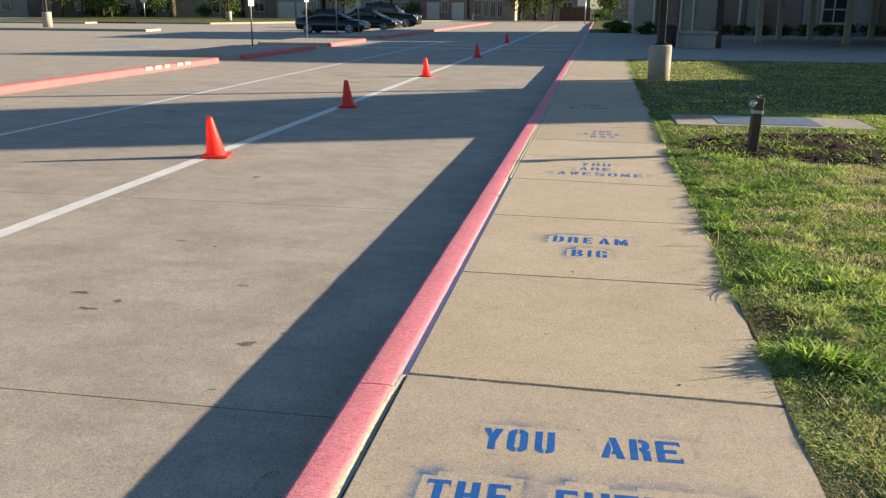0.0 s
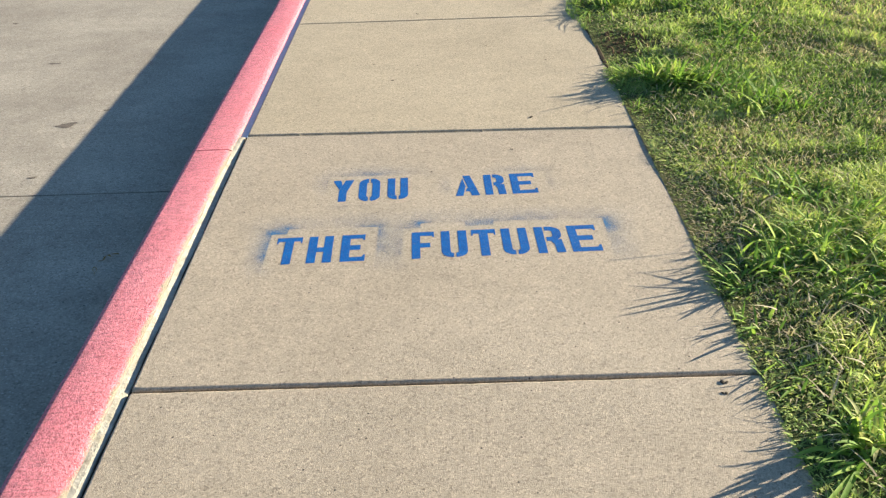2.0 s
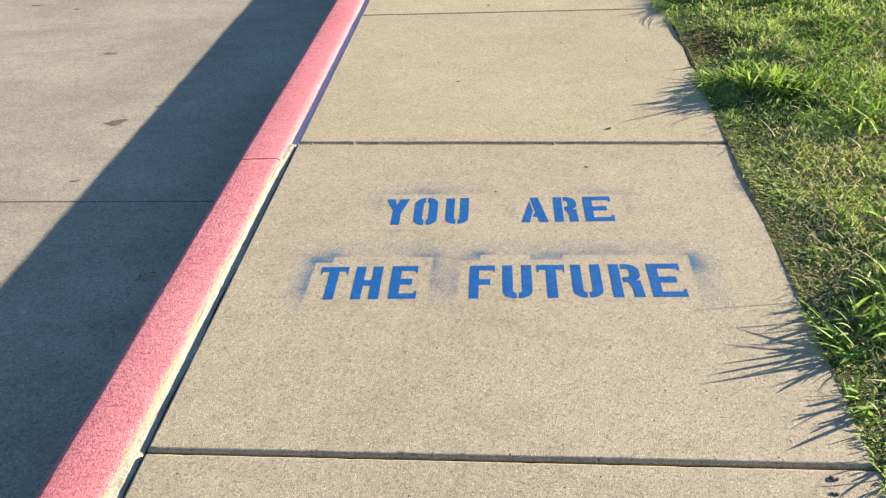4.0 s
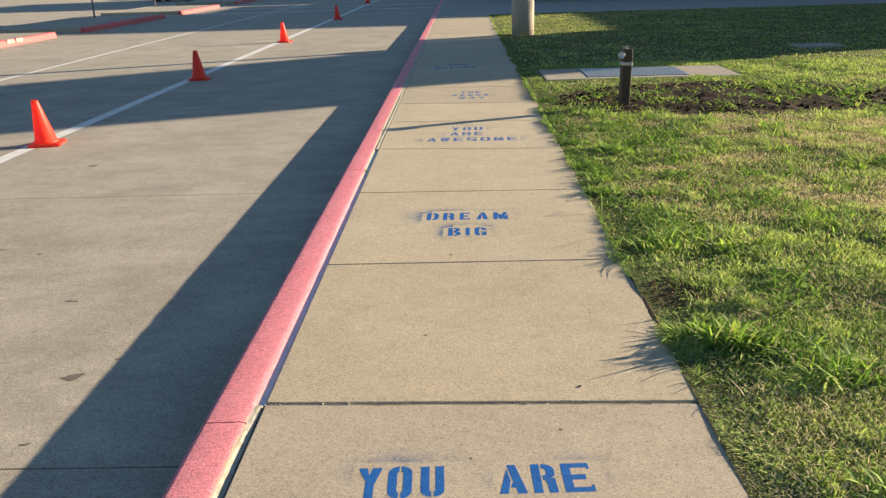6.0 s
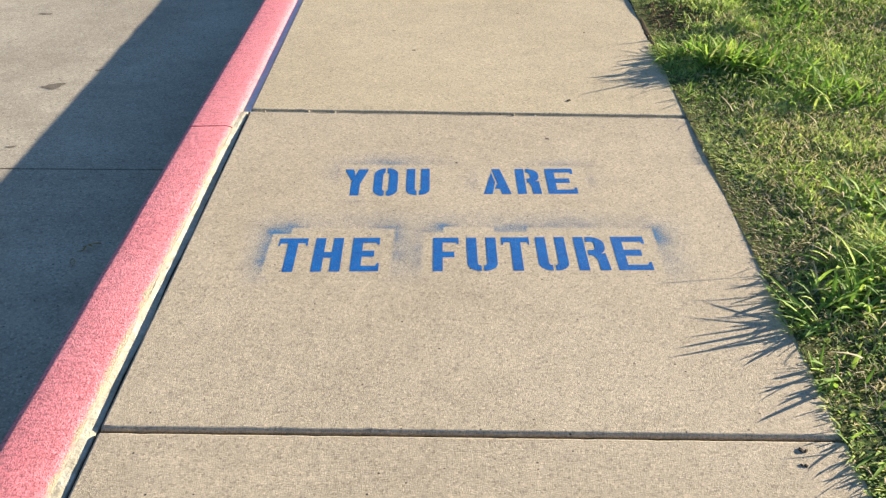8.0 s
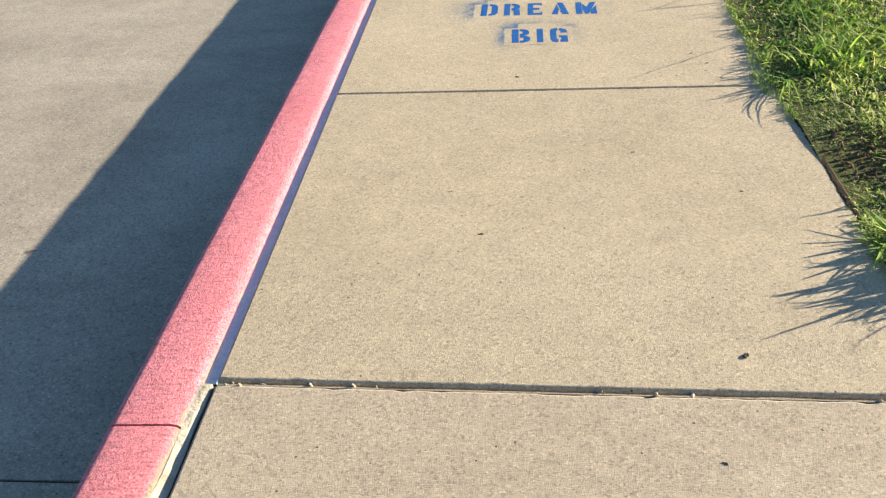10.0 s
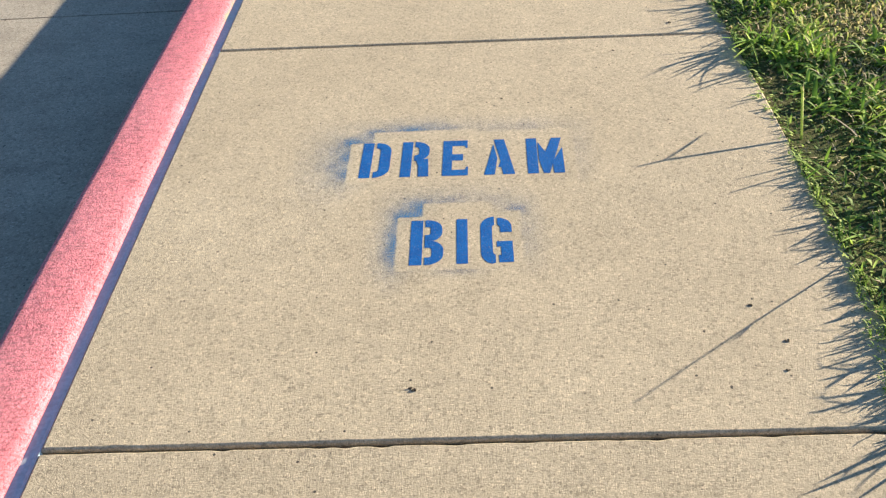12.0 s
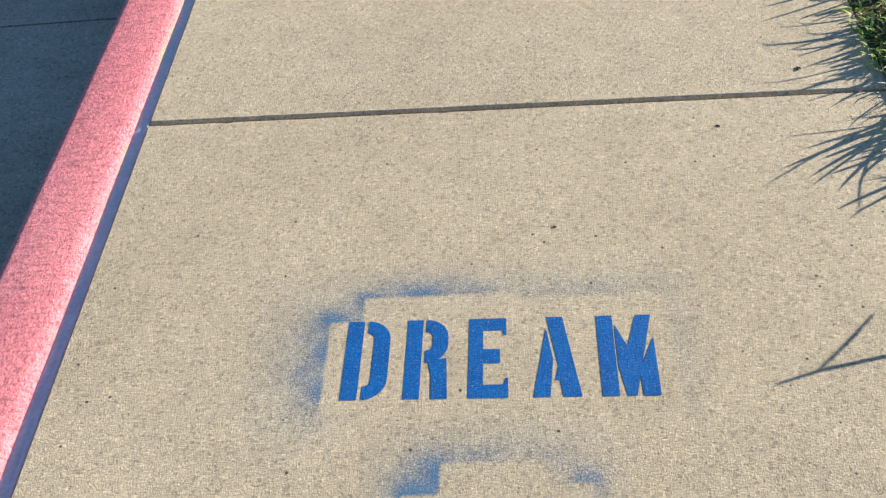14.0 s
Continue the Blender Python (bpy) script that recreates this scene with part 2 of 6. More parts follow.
def spray_mist():
    m, nt, b = nodes_of("blue_overspray", 0.8)
    b.inputs["Base Color"].default_value = (0.018, 0.185, 0.42, 1)
    v = place_vec(nt)
    at = nt.nodes.new("ShaderNodeAttribute")
    at.attribute_name = "spray"
    dots = noise_node(nt, v, 380, 3, 0.75)
    low = nd(nt, "ShaderNodeMath")
    low.operation = "MULTIPLY_ADD"
    nt.links.new(at.outputs["Fac"], low.inputs[0])
    low.inputs[1].default_value, low.inputs[2].default_value = -0.44, 0.645
    gap = nd(nt, "ShaderNodeMath")
    gap.operation = "SUBTRACT"
    nt.links.new(dots, gap.inputs[0])
    nt.links.new(low.outputs[0], gap.inputs[1])
    mr = nd(nt, "ShaderNodeMapRange")
    mr.inputs["From Min"].default_value, mr.inputs["From Max"].default_value = -0.10, 0.15
    mr.inputs["To Max"].default_value = 0.66
    nt.links.new(gap.outputs[0], mr.inputs["Value"])
    thin = ramp(nt, at.outputs["Fac"], [(0.0, 0.0), (0.03, 1.0)])
    mu = nd(nt, "ShaderNodeMath")
    mu.operation, mu.use_clamp = "MULTIPLY", True
    nt.links.new(mr.outputs[0], mu.inputs[0])
    nt.links.new(thin, mu.inputs[1])
    nt.links.new(mu.outputs[0], b.inputs["Alpha"])
    return m


M_BLUE, M_MIST = blue_paint(), spray_mist()
M_BLUE_WORN = blue_paint("worn_blue_paint", 0.52, 0.08, 0.66)


# ---- mesh helpers ----
def mesh_of(name, bm, mats):
    me = bpy.data.meshes.new(name)
    bm.normal_update()
    bm.to_mesh(me)
    bm.free()
    for m in (mats if isinstance(mats, (list, tuple)) else [mats]):
        me.materials.append(m)
    return me


def part(name, bm, material, parent, label="", at=None):
    """Links a bmesh as one mesh object under a thing or a part."""
    ob = new(name, mesh_of(name, bm, material))
    ob.parent = parent
    if at is not None:
        ob.matrix_basis = at
    if label:
        ob["label"] = label
    return ob


def share(name, me, parent, at, label=""):
    ob = new(name, me)
    ob.parent = parent
    ob.matrix_basis = at
    if label:
        ob["label"] = label
    return ob


def thing(name, label, category, at=None, group="", kind=""):
    ob = new(name)
    ob.empty_display_size = 0.2
    if at is not None:
        ob.matrix_basis = at
    return tagged(ob, label, category, group, kind)


def box(bm, x0, y0, z0, x1, y1, z1, bevel=0.0, seg=1, mat=0):
    vs = [bm.verts.new(p) for p in ((x0, y0, z0), (x1, y0, z0), (x1, y1, z0), (x0, y1, z0), (x0, y0, z1), (x1, y0, z1), (x1, y1, z1), (x0, y1, z1))]
    fs = [bm.faces.new([vs[i] for i in q]) for q in ((3, 2, 1, 0), (4, 5, 6, 7), (0, 1, 5, 4), (1, 2, 6, 5), (2, 3, 7, 6), (3, 0, 4, 7))]
    for f in fs:
        f.material_index = mat
    if bevel:
        es = list({e for f in fs for e in f.edges})
        bmesh.ops.bevel(bm, geom=es, offset=bevel, segments=seg, affect="EDGES", profile=0.5)
    return bm


def lathe(bm, rings, n=16, cap=True, mat=0, smooth=True, cx=0.0, cy=0.0):
    loops = []
    for r, z in rings:
        loops.append([bm.verts.new((cx + r * math.cos(2 * math.pi * i / n), cy + r * math.sin(2 * math.pi * i / n), z)) for i in range(n)])
    for a, b in zip(loops, loops[1:]):
        for i in range(n):
            f = bm.faces.new((a[i], a[(i + 1) % n], b[(i + 1) % n], b[i]))
            f.smooth, f.material_index = smooth, mat
    if cap:
        bm.faces.new(loops[0][::-1]).material_index = mat
        bm.faces.new(loops[-1]).material_index = mat
    return bm


def tube(bm, a, b, ra, rb, n=8, mat=0):
    a, b = Vector(a), Vector(b)
    q = (b - a).to_track_quat("Z", "Y")
    la, lb = [], []
    for i in range(n):
        d = Vector((math.cos(2 * math.pi * i / n), math.sin(2 * math.pi * i / n), 0))
        la.append(bm.verts.new(a + q @ (d * ra)))
        lb.append(bm.verts.new(b + q @ (d * rb)))
    for i in range(n):
        f = bm.faces.new((la[i], la[(i + 1) % n], lb[(i + 1) % n], lb[i]))
        f.smooth, f.material_index = True, mat
    bm.faces.new(la[::-1]).material_index = mat
    bm.faces.new(lb).material_index = mat
    return bm


def poly_prism(bm, pts, z0, z1, mat=0):
    lo = [bm.verts.new((x, y, z0)) for x, y in pts]
    hi = [bm.verts.new((x, y, z1)) for x, y in pts]
    n = len(pts)
    bm.faces.new(hi).material_index = mat
    bm.faces.new(lo[::-1]).material_index = mat
    for i in range(n):
        bm.faces.new((lo[i], lo[(i + 1) % n], hi[(i + 1) % n], hi[i])).material_index = mat
    return bm


def extrude_y(bm, prof, y0, y1, mats=None, smooth=False, steps=1, wob=0.0):
    """A profile of (x, z) points drawn along y; mats gives each side's material index."""
    loops = []
    for k in range(steps + 1):
        y = y0 + (y1 - y0) * k / steps
        amp = wob * min(1.0, 4 * k / steps, 4 * (steps - k) / steps)
        loops.append([bm.verts.new((x + amp * noise.noise(Vector((x * 3, y * 5, 1))), y, z + amp * noise.noise(Vector((x * 5, y * 5, 7))))) for x, z in prof])
    n = len(prof)
    for a, b in zip(loops, loops[1:]):
        for i in range(n):
            f = bm.faces.new((a[i], b[i], b[(i + 1) % n], a[(i + 1) % n]))
            f.smooth = smooth
            if mats:
                f.material_index = mats[i]
    for f in (bm.faces.new(loops[0]), bm.faces.new(loops[-1][::-1])):
        for e in f.edges:
            e.smooth = False
    bmesh.ops.recalc_face_normals(bm, faces=bm.faces)
    return bm


BM = bmesh.new

# ---- ground, road, walk, kerbs ----
ROAD_Z = -0.16
KERB_X0, KERB_X1 = -0.186, -0.028
LEFT_X = -10.5
PITCH, J0 = 1.49, 2.352 - 1.49 * 9      # joints of the walk
END_Y = 27.6

bm = BM()
box(bm, -900, -300, -1.2, 900, 1500, -0.34)
ground = tagged(new("ground", mesh_of("ground", bm, M_FARGROUND)), "wide dull green and brown open ground", "ground", kind="structure")

bm = BM()
box(bm, -90, -12, -0.33, KERB_X0 + 0.01, 125, ROAD_Z - 0.005)
road = tagged(new("road", mesh_of("road", bm, M_GAP)), "grey-tan concrete roadway with sawn joints", "road", kind="structure")

pave_bm = BM()
box(pave_bm, KERB_X1 - 0.004, -11.5, -0.30, 1.50, END_Y, -0.0125)
pavement = tagged(new("pavement", mesh_of("pavement", pave_bm, M_DIRT)), "sunlit tan concrete pavement of square slabs", "pavement", kind="structure")

# kerb beside the walk: rounded, pink-painted, bare inner arris
kerb = tagged(new("kerb", mesh_of("kerb", box(BM(), KERB_X0 + 0.012, -11.4, -0.30, KERB_X1 - 0.012, 95, -0.03), M_GAP)), "pink-red painted concrete kerb with worn bare inner edge", "kerb", kind="structure")
prof = [(KERB_X0 - 0.012, -0.30), (KERB_X0 - 0.008, -0.10)]
for i in range(7):
    a = math.pi - i * math.pi / 12
    prof.append((KERB_X0 + 0.018 + 0.026 * math.cos(a), -0.023 + 0.026 * math.sin(a)))
prof += [(KERB_X1 - 0.030, 0.006), (KERB_X1 - 0.014, 0.003), (KERB_X1 - 0.003, -0.005), (KERB_X1, -0.022), (KERB_X1, -0.30)]
kmats = [1, 1] + [0] * (len(prof) - 4) + [1, 1]
KERB_L = 3.76
kerb_me = mesh_of("kerb_stone", extrude_y(BM(), prof, 0.003, KERB_L - 0.003, kmats, True, 30, 0.003), [M_KERB, M_BARE])
for k in range(-4, 25):
    share("kerb_stone", kerb_me, kerb, pose(0, 3.73 + KERB_L * k, 0))
for y_from, y_to, far_wide in ((-11.3, 3.86, 0.0), (8.25, 27.0, 0.004)):
    bm = BM()
    rows_v = []
    count = int((y_to - y_from) / 0.03)
    for i in range(count + 1):
        y = y_from + (y_to - y_from) * i / count
        low = 0.014 * max(0.0, min(1.0, 0.25 + 2.6 * noise.noise(Vector((y * 1.3, 0.4, 2.0))))) + 0.0016 * noise.noise(Vector((y * 22.0, 1.0, 5.0)))
        low *= 0.3 if far_wide else 1.0
        edge_x = -0.008 + far_wide * 0.5 + 0.005 * noise.noise(Vector((y * 5.0, 7.0, 1.0))) + 0.002 * noise.noise(Vector((y * 17.0, 2.0, 1.0)))
        rows_v.append([bm.verts.new((px, y, pz)) for px, pz in ((KERB_X1 - 0.006 + 0.004 * noise.noise(Vector((y * 7.0, 3.0, 8.0))), -0.0022), (KERB_X1 + 0.008, 0.002 - low * 0.7 + 0.002 * noise.noise(Vector((y * 19.0, 4.0, 8.0)))), (edge_x, 0.0015 - low), (edge_x, -0.06))])
    for p, q in zip(rows_v, rows_v[1:]):
        for j in range(3):
            bm.faces.new((p[j], p[j + 1], q[j + 1], q[j]))
    bm.faces.new(rows_v[0][::-1])
    bm.faces.new(rows_v[-1])
    bmesh.ops.recalc_face_normals(bm, faces=bm.faces)
    part("joint_mortar", bm, M_MORTAR, kerb, "pale mortar along the kerb edge")
bm = BM()
rows_v = []
for i in range(146):
    y = 3.862 + 0.03 * i
    n1, n2, n3 = (noise.noise(Vector((y * f, g, 4.0))) for f, g in ((3.1, 0.3), (11.0, 5.2), (33.0, 8.1)))
    lap = 0.005 + 0.0045 * n1 + 0.004 * n2 + 0.003 * n3
    rows_v.append([bm.verts.new(p) for p in ((KERB_X1 - 0.003, y, -0.0100 + 0.001 * n3), (KERB_X1 + 0.005 + 0.003 * n3, y, -0.0088 + 0.001 * n2 + 0.0006 * n1), (-0.012, y, -0.0074 + 0.001 * n2), (-0.003, y, -0.0064 + 0.0012 * n2), (-0.002 + 0.15 * lap, y, -0.004), (0.001, y, -0.012))])
for p, q in zip(rows_v, rows_v[1:]):
    for j in range(5):
        f = bm.faces.new((p[j], p[j + 1], q[j + 1], q[j]))
        f.smooth = True
bmesh.ops.recalc_face_normals(bm, faces=bm.faces)
part("joint_sealant", bm, M_SEAL, kerb, "grey sealant strip in the kerb joint")
part("joint_sealant", box(BM(), KERB_X1 - 0.002, 27.27, -0.10, 0.004, 95, -0.013), M_SEAL, kerb, "grey sealant strip in the kerb joint")

# walk slabs with tooled, slightly chipped edges
def walk_slab(l0, r0, l1, r1, seed=0, chip=0.0, n=48, tight=(1.0, 1.0)):
    """A slab by its near and far edge on the left and the right side; chip: how ragged its edges are."""
    bm = BM()
    cols = []
    for i in range(n + 3):
        x = 0.0 if i == 0 else 1.52 if i == n + 2 else 0.005 + 1.51 * (i - 1) / n
        u = x / 1.52
        inset = 0.005 if i in (0, n + 2) else 0.0
        near, far = l0 + (r0 - l0) * u + 0.0046 * tight[0], l1 + (r1 - l1) * u - 0.0046 * tight[1]
        e = [chip * max(0.0, noise.noise(Vector((x * 26.0, k * 5.1, seed))) - 0.18) * 0.022 + chip * 0.0012 * noise.noise(Vector((x * 60.0, k * 3.3, seed))) for k in (1, 2)]
        ring = [(near, -0.10), (near + e[0] * 0.4, -0.008), (near + 0.0025 + e[0], -0.0028 - inset * 0.4), (near + 0.0025 + 0.0055 * tight[0] + e[0], -inset * 0.7),
                (far - 0.0025 - 0.0055 * tight[1] - e[1], -inset * 0.7), (far - 0.0025 - e[1], -0.0028 - inset * 0.4), (far - e[1] * 0.4, -0.008), (far, -0.10)]
        cols.append([bm.verts.new((x, y, z)) for y, z in ring])
    for p, q in zip(cols, cols[1:]):
        for j in range(7):
            bm.faces.new((p[j], q[j], q[j + 1], p[j + 1])).smooth = j in (1, 2, 4, 5)
    bm.faces.new(cols[0])
    bm.faces.new(cols[-1][::-1])
    bmesh.ops.recalc_face_normals(bm, faces=bm.faces)
    return mesh_of("slab", bm, M_WALK)


# joints of the walk: where each meets the kerb, and how far it runs forward or back on the lawn side
JOINTS = [J0 + PITCH * k for k in range(10)] + [3.866, 5.345, 6.815, 8.27, 9.57, 10.72]
SKEW = [0.0] * 10 + [-0.032, 0.0, -0.034, -0.13, -0.10, -0.10]
SLAB_TONE = {7: 0.90, 8: 0.90, 9: 0.99, 10: 1.06, 11: 1.05, 12: 1.10, 13: 1.14, 14: 1.14}      # tone factor by slab, darker near, lighter further along the walk
while JOINTS[-1] < END_Y - 1.4:
    JOINTS.append(JOINTS[-1] + 1.25)
    SKEW.append(-0.05)
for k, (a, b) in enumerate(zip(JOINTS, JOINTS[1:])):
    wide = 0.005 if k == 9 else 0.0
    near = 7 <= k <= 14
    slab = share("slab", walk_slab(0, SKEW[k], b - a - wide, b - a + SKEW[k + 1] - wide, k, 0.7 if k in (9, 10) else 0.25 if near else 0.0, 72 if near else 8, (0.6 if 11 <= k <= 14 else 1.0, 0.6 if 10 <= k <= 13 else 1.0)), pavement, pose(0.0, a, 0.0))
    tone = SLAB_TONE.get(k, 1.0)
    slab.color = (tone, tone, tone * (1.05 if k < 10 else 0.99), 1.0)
k = len(JOINTS) - 1
share("slab", walk_slab(0, SKEW[k], END_Y - JOINTS[k], END_Y - JOINTS[k]), pavement, pose(0.0, JOINTS[k], 0.0))

# crumbled pale filler in the wide joint
bm = BM()
rc = random.Random(5)
for i in range(20):
    x = 0.02 + 1.46 * rc.random() ** 1.3
    r = 0.002 + 0.004 * rc.random() ** 2
    m4 = pose(x, 3.862 - 0.032 * x / 1.52 + rc.uniform(-0.006, 0.004), -0.006, rc.random() * 90, rc.random() * 90, rc.random() * 180) @ Matrix.Diagonal((r * 2.4, r * 0.8, r * 0.8, 1))
    bmesh.ops.create_icosphere(bm, subdivisions=1, radius=1.0, matrix=m4)
prev = None
for i in range(101):
    x = 0.006 + 1.50 * i / 100
    y = 3.8555 - 0.032 * x / 1.52
    w = 0.0042 + 0.0022 * noise.noise(Vector((x * 9.0, 2.0, 6.0))) + 0.0014 * noise.noise(Vector((x * 40.0, 3.0, 6.0)))
    row_v = [bm.verts.new((x, y, -0.0035)), bm.verts.new((x, y + w, -0.0028)), bm.verts.new((x, y + w + 0.001, -0.03))]
    if prev:
        for j in range(2):
            bm.faces.new((prev[j], row_v[j], row_v[j + 1], prev[j + 1]))
    prev = row_v
part("joint_filler", bm, M_BARE, pavement, "crumbled pale filler in the slab joint")

# road slabs
XJ = (KERB_X0 - 0.004, -3.36, -6.98, LEFT_X)
for a, b in zip(XJ, XJ[1:]):
    me = mesh_of("road_slab", box(BM(), b + 0.0025, 0.004, -0.25, a - 0.0025, KERB_L - 0.004, ROAD_Z), M_ROAD)
    for k in range(-4, 25):
        share("road_slab", me, road, pose(0, 3.72 + KERB_L * k, 0))
for x in XJ[1:3]:
    part("joint_sealant", box(BM(), x - 0.0024, -11.5, -0.2, x + 0.0024, 97.7, ROAD_Z - 0.0006), M_GAP, road, "dark sealant in the sawn road joint")
# paved lot past the far kerb
bm = BM()
box(bm, -80, -12, -0.32, LEFT_X - 0.008, 98, ROAD_Z)
box(bm, -80, 98.005, -0.32, KERB_X0, 112, ROAD_Z)
lot = tagged(new("parking_lot", mesh_of("parking_lot", bm, M_ROAD)), "wide pale concrete car park surface", "car park", kind="structure")


def strip(bm, x0, y0, x1, y1, w, z):
    d = Vector((x1 - x0, y1 - y0)).normalized()
    nx, ny = -d.y * w / 2, d.x * w / 2
    bm.faces.new([bm.verts.new((px, py, z)) for px, py in ((x0 - nx, y0 - ny), (x1 - nx, y1 - ny), (x1 + nx, y1 + ny), (x0 + nx, y0 + ny))])
    bmesh.ops.recalc_face_normals(bm, faces=bm.faces)
    for f in bm.faces:
        if f.normal.z < 0:
            f.normal_flip()
    return bm


line_z = ROAD_Z + 0.0012
part("lane_line", strip(BM(), -3.64, -4, -3.47, 88, 0.155, line_z), M_WHITE, road, "worn white painted lane line")
part("lane_line", strip(BM(), -7.05, -4, -6.85, 44, 0.10, line_z), M_WHITE, road, "thin faded white painted line")
for y, w in ((36.6, 0.3), (40.3, 0.3)):
    part("crossing_line", strip(BM(), -10.3, y - 0.2, -0.4, y + 0.2, w, line_z + 0.0006), M_WHITE, road, "faded white crossing line")

# ---- stencilled slogans ----
GAP = 0.007


def arc(cx, cy, rx, ry, a0, a1, n=7):
    return [(cx + rx * math.cos(radians(a0 + (a1 - a0) * i / n)), cy + ry * math.sin(radians(a0 + (a1 - a0) * i / n))) for i in range(n + 1)]


def rect(x0, y0, x1, y1):
    return [(x0, y0), (x1, y0), (x1, y1), (x0, y1)]


def bowl(x, w, y0, y1, s, t):
    """The closed right half of D, B or R between y0 and y1."""
    r = min((y1 - y0) * 0.42, w - x)
    ri = max(r - s, 0.003)
    return [(x, y0)] + arc(w - r, y0 + r, r, r, -90, 0) + arc(w - r, y1 - r, r, r, 0, 90) + [(x, y1), (x, y1 - t)] + arc(w - s - ri, y1 - t - ri, ri, ri, 90, 0, 4) + arc(w - s - ri, y0 + t + ri, ri, ri, 0, -90, 4) + [(x, y0 + t)]


def mirror(pts, w):
    return [(w - x, y) for x, y in pts][::-1]


def glyph(ch, w, h):
    s, t, c = min(0.027, w * 0.37), 0.024, w / 2
    cl = c - GAP / 2
    r = min(0.034, cl)
    ri = 0.010
    if ch == "I":
        return [rect(0, 0, w, h)]
    if ch == "O":
        left = [(cl, h)] + arc(r, h - r, r, r * 1.15, 90, 180) + arc(r, r, r, r * 1.15, 180, 270)[:-1] + [(cl, 0), (cl, t)] + arc(s + ri, t + ri, ri, ri, 270, 180, 3) + arc(s + ri, h - t - ri, ri, ri, 180, 90, 3) + [(cl, h - t)]
        return [left, mirror(left, w)]
    if ch == "U":
        left = [(0, h)] + arc(r, r, r, r, 180, 270)[:-1] + [(cl, 0), (cl, t)] + arc(s + ri, t + ri, ri, ri, 270, 180, 3) + [(s, h)]
        return [left, mirror(left, w)]
    if ch == "D":
        return [rect(0, 0, s, h), bowl(s + GAP, w, 0, h, s, t)]
    if ch == "B":
        return [rect(0, 0, s, h), bowl(s + GAP * 0.7, w, 0, h * 0.53, s * 0.95, t), bowl(s + GAP * 0.7, w * 0.96, h * 0.5, h, s * 0.95, t)]
    if ch == "R":
        return [rect(0, 0, s, h), bowl(s + GAP * 0.8, w * 0.98, h * 0.44, h, s, t), [(w * 0.52, h * 0.46), (w * 0.95, h * 0.50), (w, 0), (w - s, 0), (w - s * 1.05, h * 0.3)]]
    if ch == "E":
        return [[(0, 0), (w, 0), (w, t * 1.5), (w * 0.93, t * 1.5), (w * 0.88, t), (s, t), (s, h * 0.42), (w * 0.8, h * 0.42), (w * 0.8, h * 0.6), (s, h * 0.6), (s, h - t), (w * 0.86, h - t), (w * 0.9, h - t * 1.4), (w * 0.97, h - t * 1.4), (w * 0.97, h), (0, h)]]
    if ch == "F":
        return [[(0, 0), (s, 0), (s, h * 0.40), (w * 0.82, h * 0.40), (w * 0.82, h * 0.57), (s, h * 0.57), (s, h - t), (w * 0.9, h - t), (w * 0.94, h - t * 1.35), (w, h - t * 1.35), (w, h), (0, h)]]
    if ch == "T":
        return [[(c - s / 2, 0), (c + s / 2, 0), (c + s / 2, h - t), (w * 0.92, h - t), (w * 0.95, h - t * 1.5), (w, h - t * 1.5), (w, h), (0, h), (0, h - t * 1.5), (w * 0.05, h - t * 1.5), (w * 0.08, h - t), (c - s / 2, h - t)]]
    if ch == "H":
        return [[(0, 0), (s, 0), (s, h * 0.4), (w - s, h * 0.4), (w - s, 0), (w, 0), (w, h), (w - s, h), (w - s, h * 0.57), (s, h * 0.57), (s, h), (0, h)]]
    if ch == "A":
        return [[(c - s * 0.45, h), (c + s * 0.5, h), (w, 0), (w - s * 1.05, 0), (w - s * 1.2, h * 0.2), (s * 1.25, h * 0.2), (s * 1.5, h * 0.37), (c + s * 0.12, h * 0.37)],
                [(0, 0), (s * 0.95, 0), (c - GAP * 0.6, h * 0.46), (c - s * 0.5, h * 0.86)]]
    if ch == "Y":
        return [[(c - s / 2, 0), (c + s / 2, 0), (c + s / 2, h * 0.42), (w, h), (w - s * 1.15, h), (c - s / 2, h * 0.50)], [(0, h), (s * 0.95, h), (c - s * 0.1, h * 0.70), (c - s * 0.5, h * 0.56), (0, h * 0.94)]]
    if ch == "M":
        u = s * 0.95
        return [rect(0, 0, u, h), [(u + GAP * 0.4, h * 0.88), (c + 0.002, h * 0.60), (w - s * 0.9, h), (w, h), (c + 0.008, 0), (c - 0.006, 0), (u + GAP * 0.4, h * 0.36)], [(w - s * 0.95, 0), (w, 0), (w, h * 0.72), (c + s * 0.62, h * 0.30)]]
    if ch == "W":
        return [[(0, h), (s, h), (c - 0.004, 0), (c - s, 0)], [(c - s * 0.4, h), (c + s * 0.4, h), (w - s * 0.5, 0), (c + 0.004, 0)], [(w - s, h), (w, h), (w - s * 0.6, h * 0.1), (w - s * 1.2, h * 0.3)]]
    if ch == "G":
        left = [(cl, h)] + arc(r, h - r, r, r * 1.15, 90, 180) + arc(r, r, r, r * 1.15, 180, 270)[:-1] + [(cl, 0), (cl, t)] + arc(s + ri, t + ri, ri, ri, 270, 180, 3) + arc(s + ri, h - t - ri, ri, ri, 180, 90, 3) + [(cl, h - t)]
        x = c + GAP / 2
        return [left, [(x, 0)] + [(w, 0), (w, h * 0.46), (c, h * 0.46), (c, h * 0.34), (w - s, h * 0.34), (w - s, t), (x, t)], [(x, h)] + arc(w - r, h - r, r, r, 90, 0) + [(w, h * 0.66), (w - s, h * 0.66), (w - s, h - t - 0.008), (x, h - t)]]
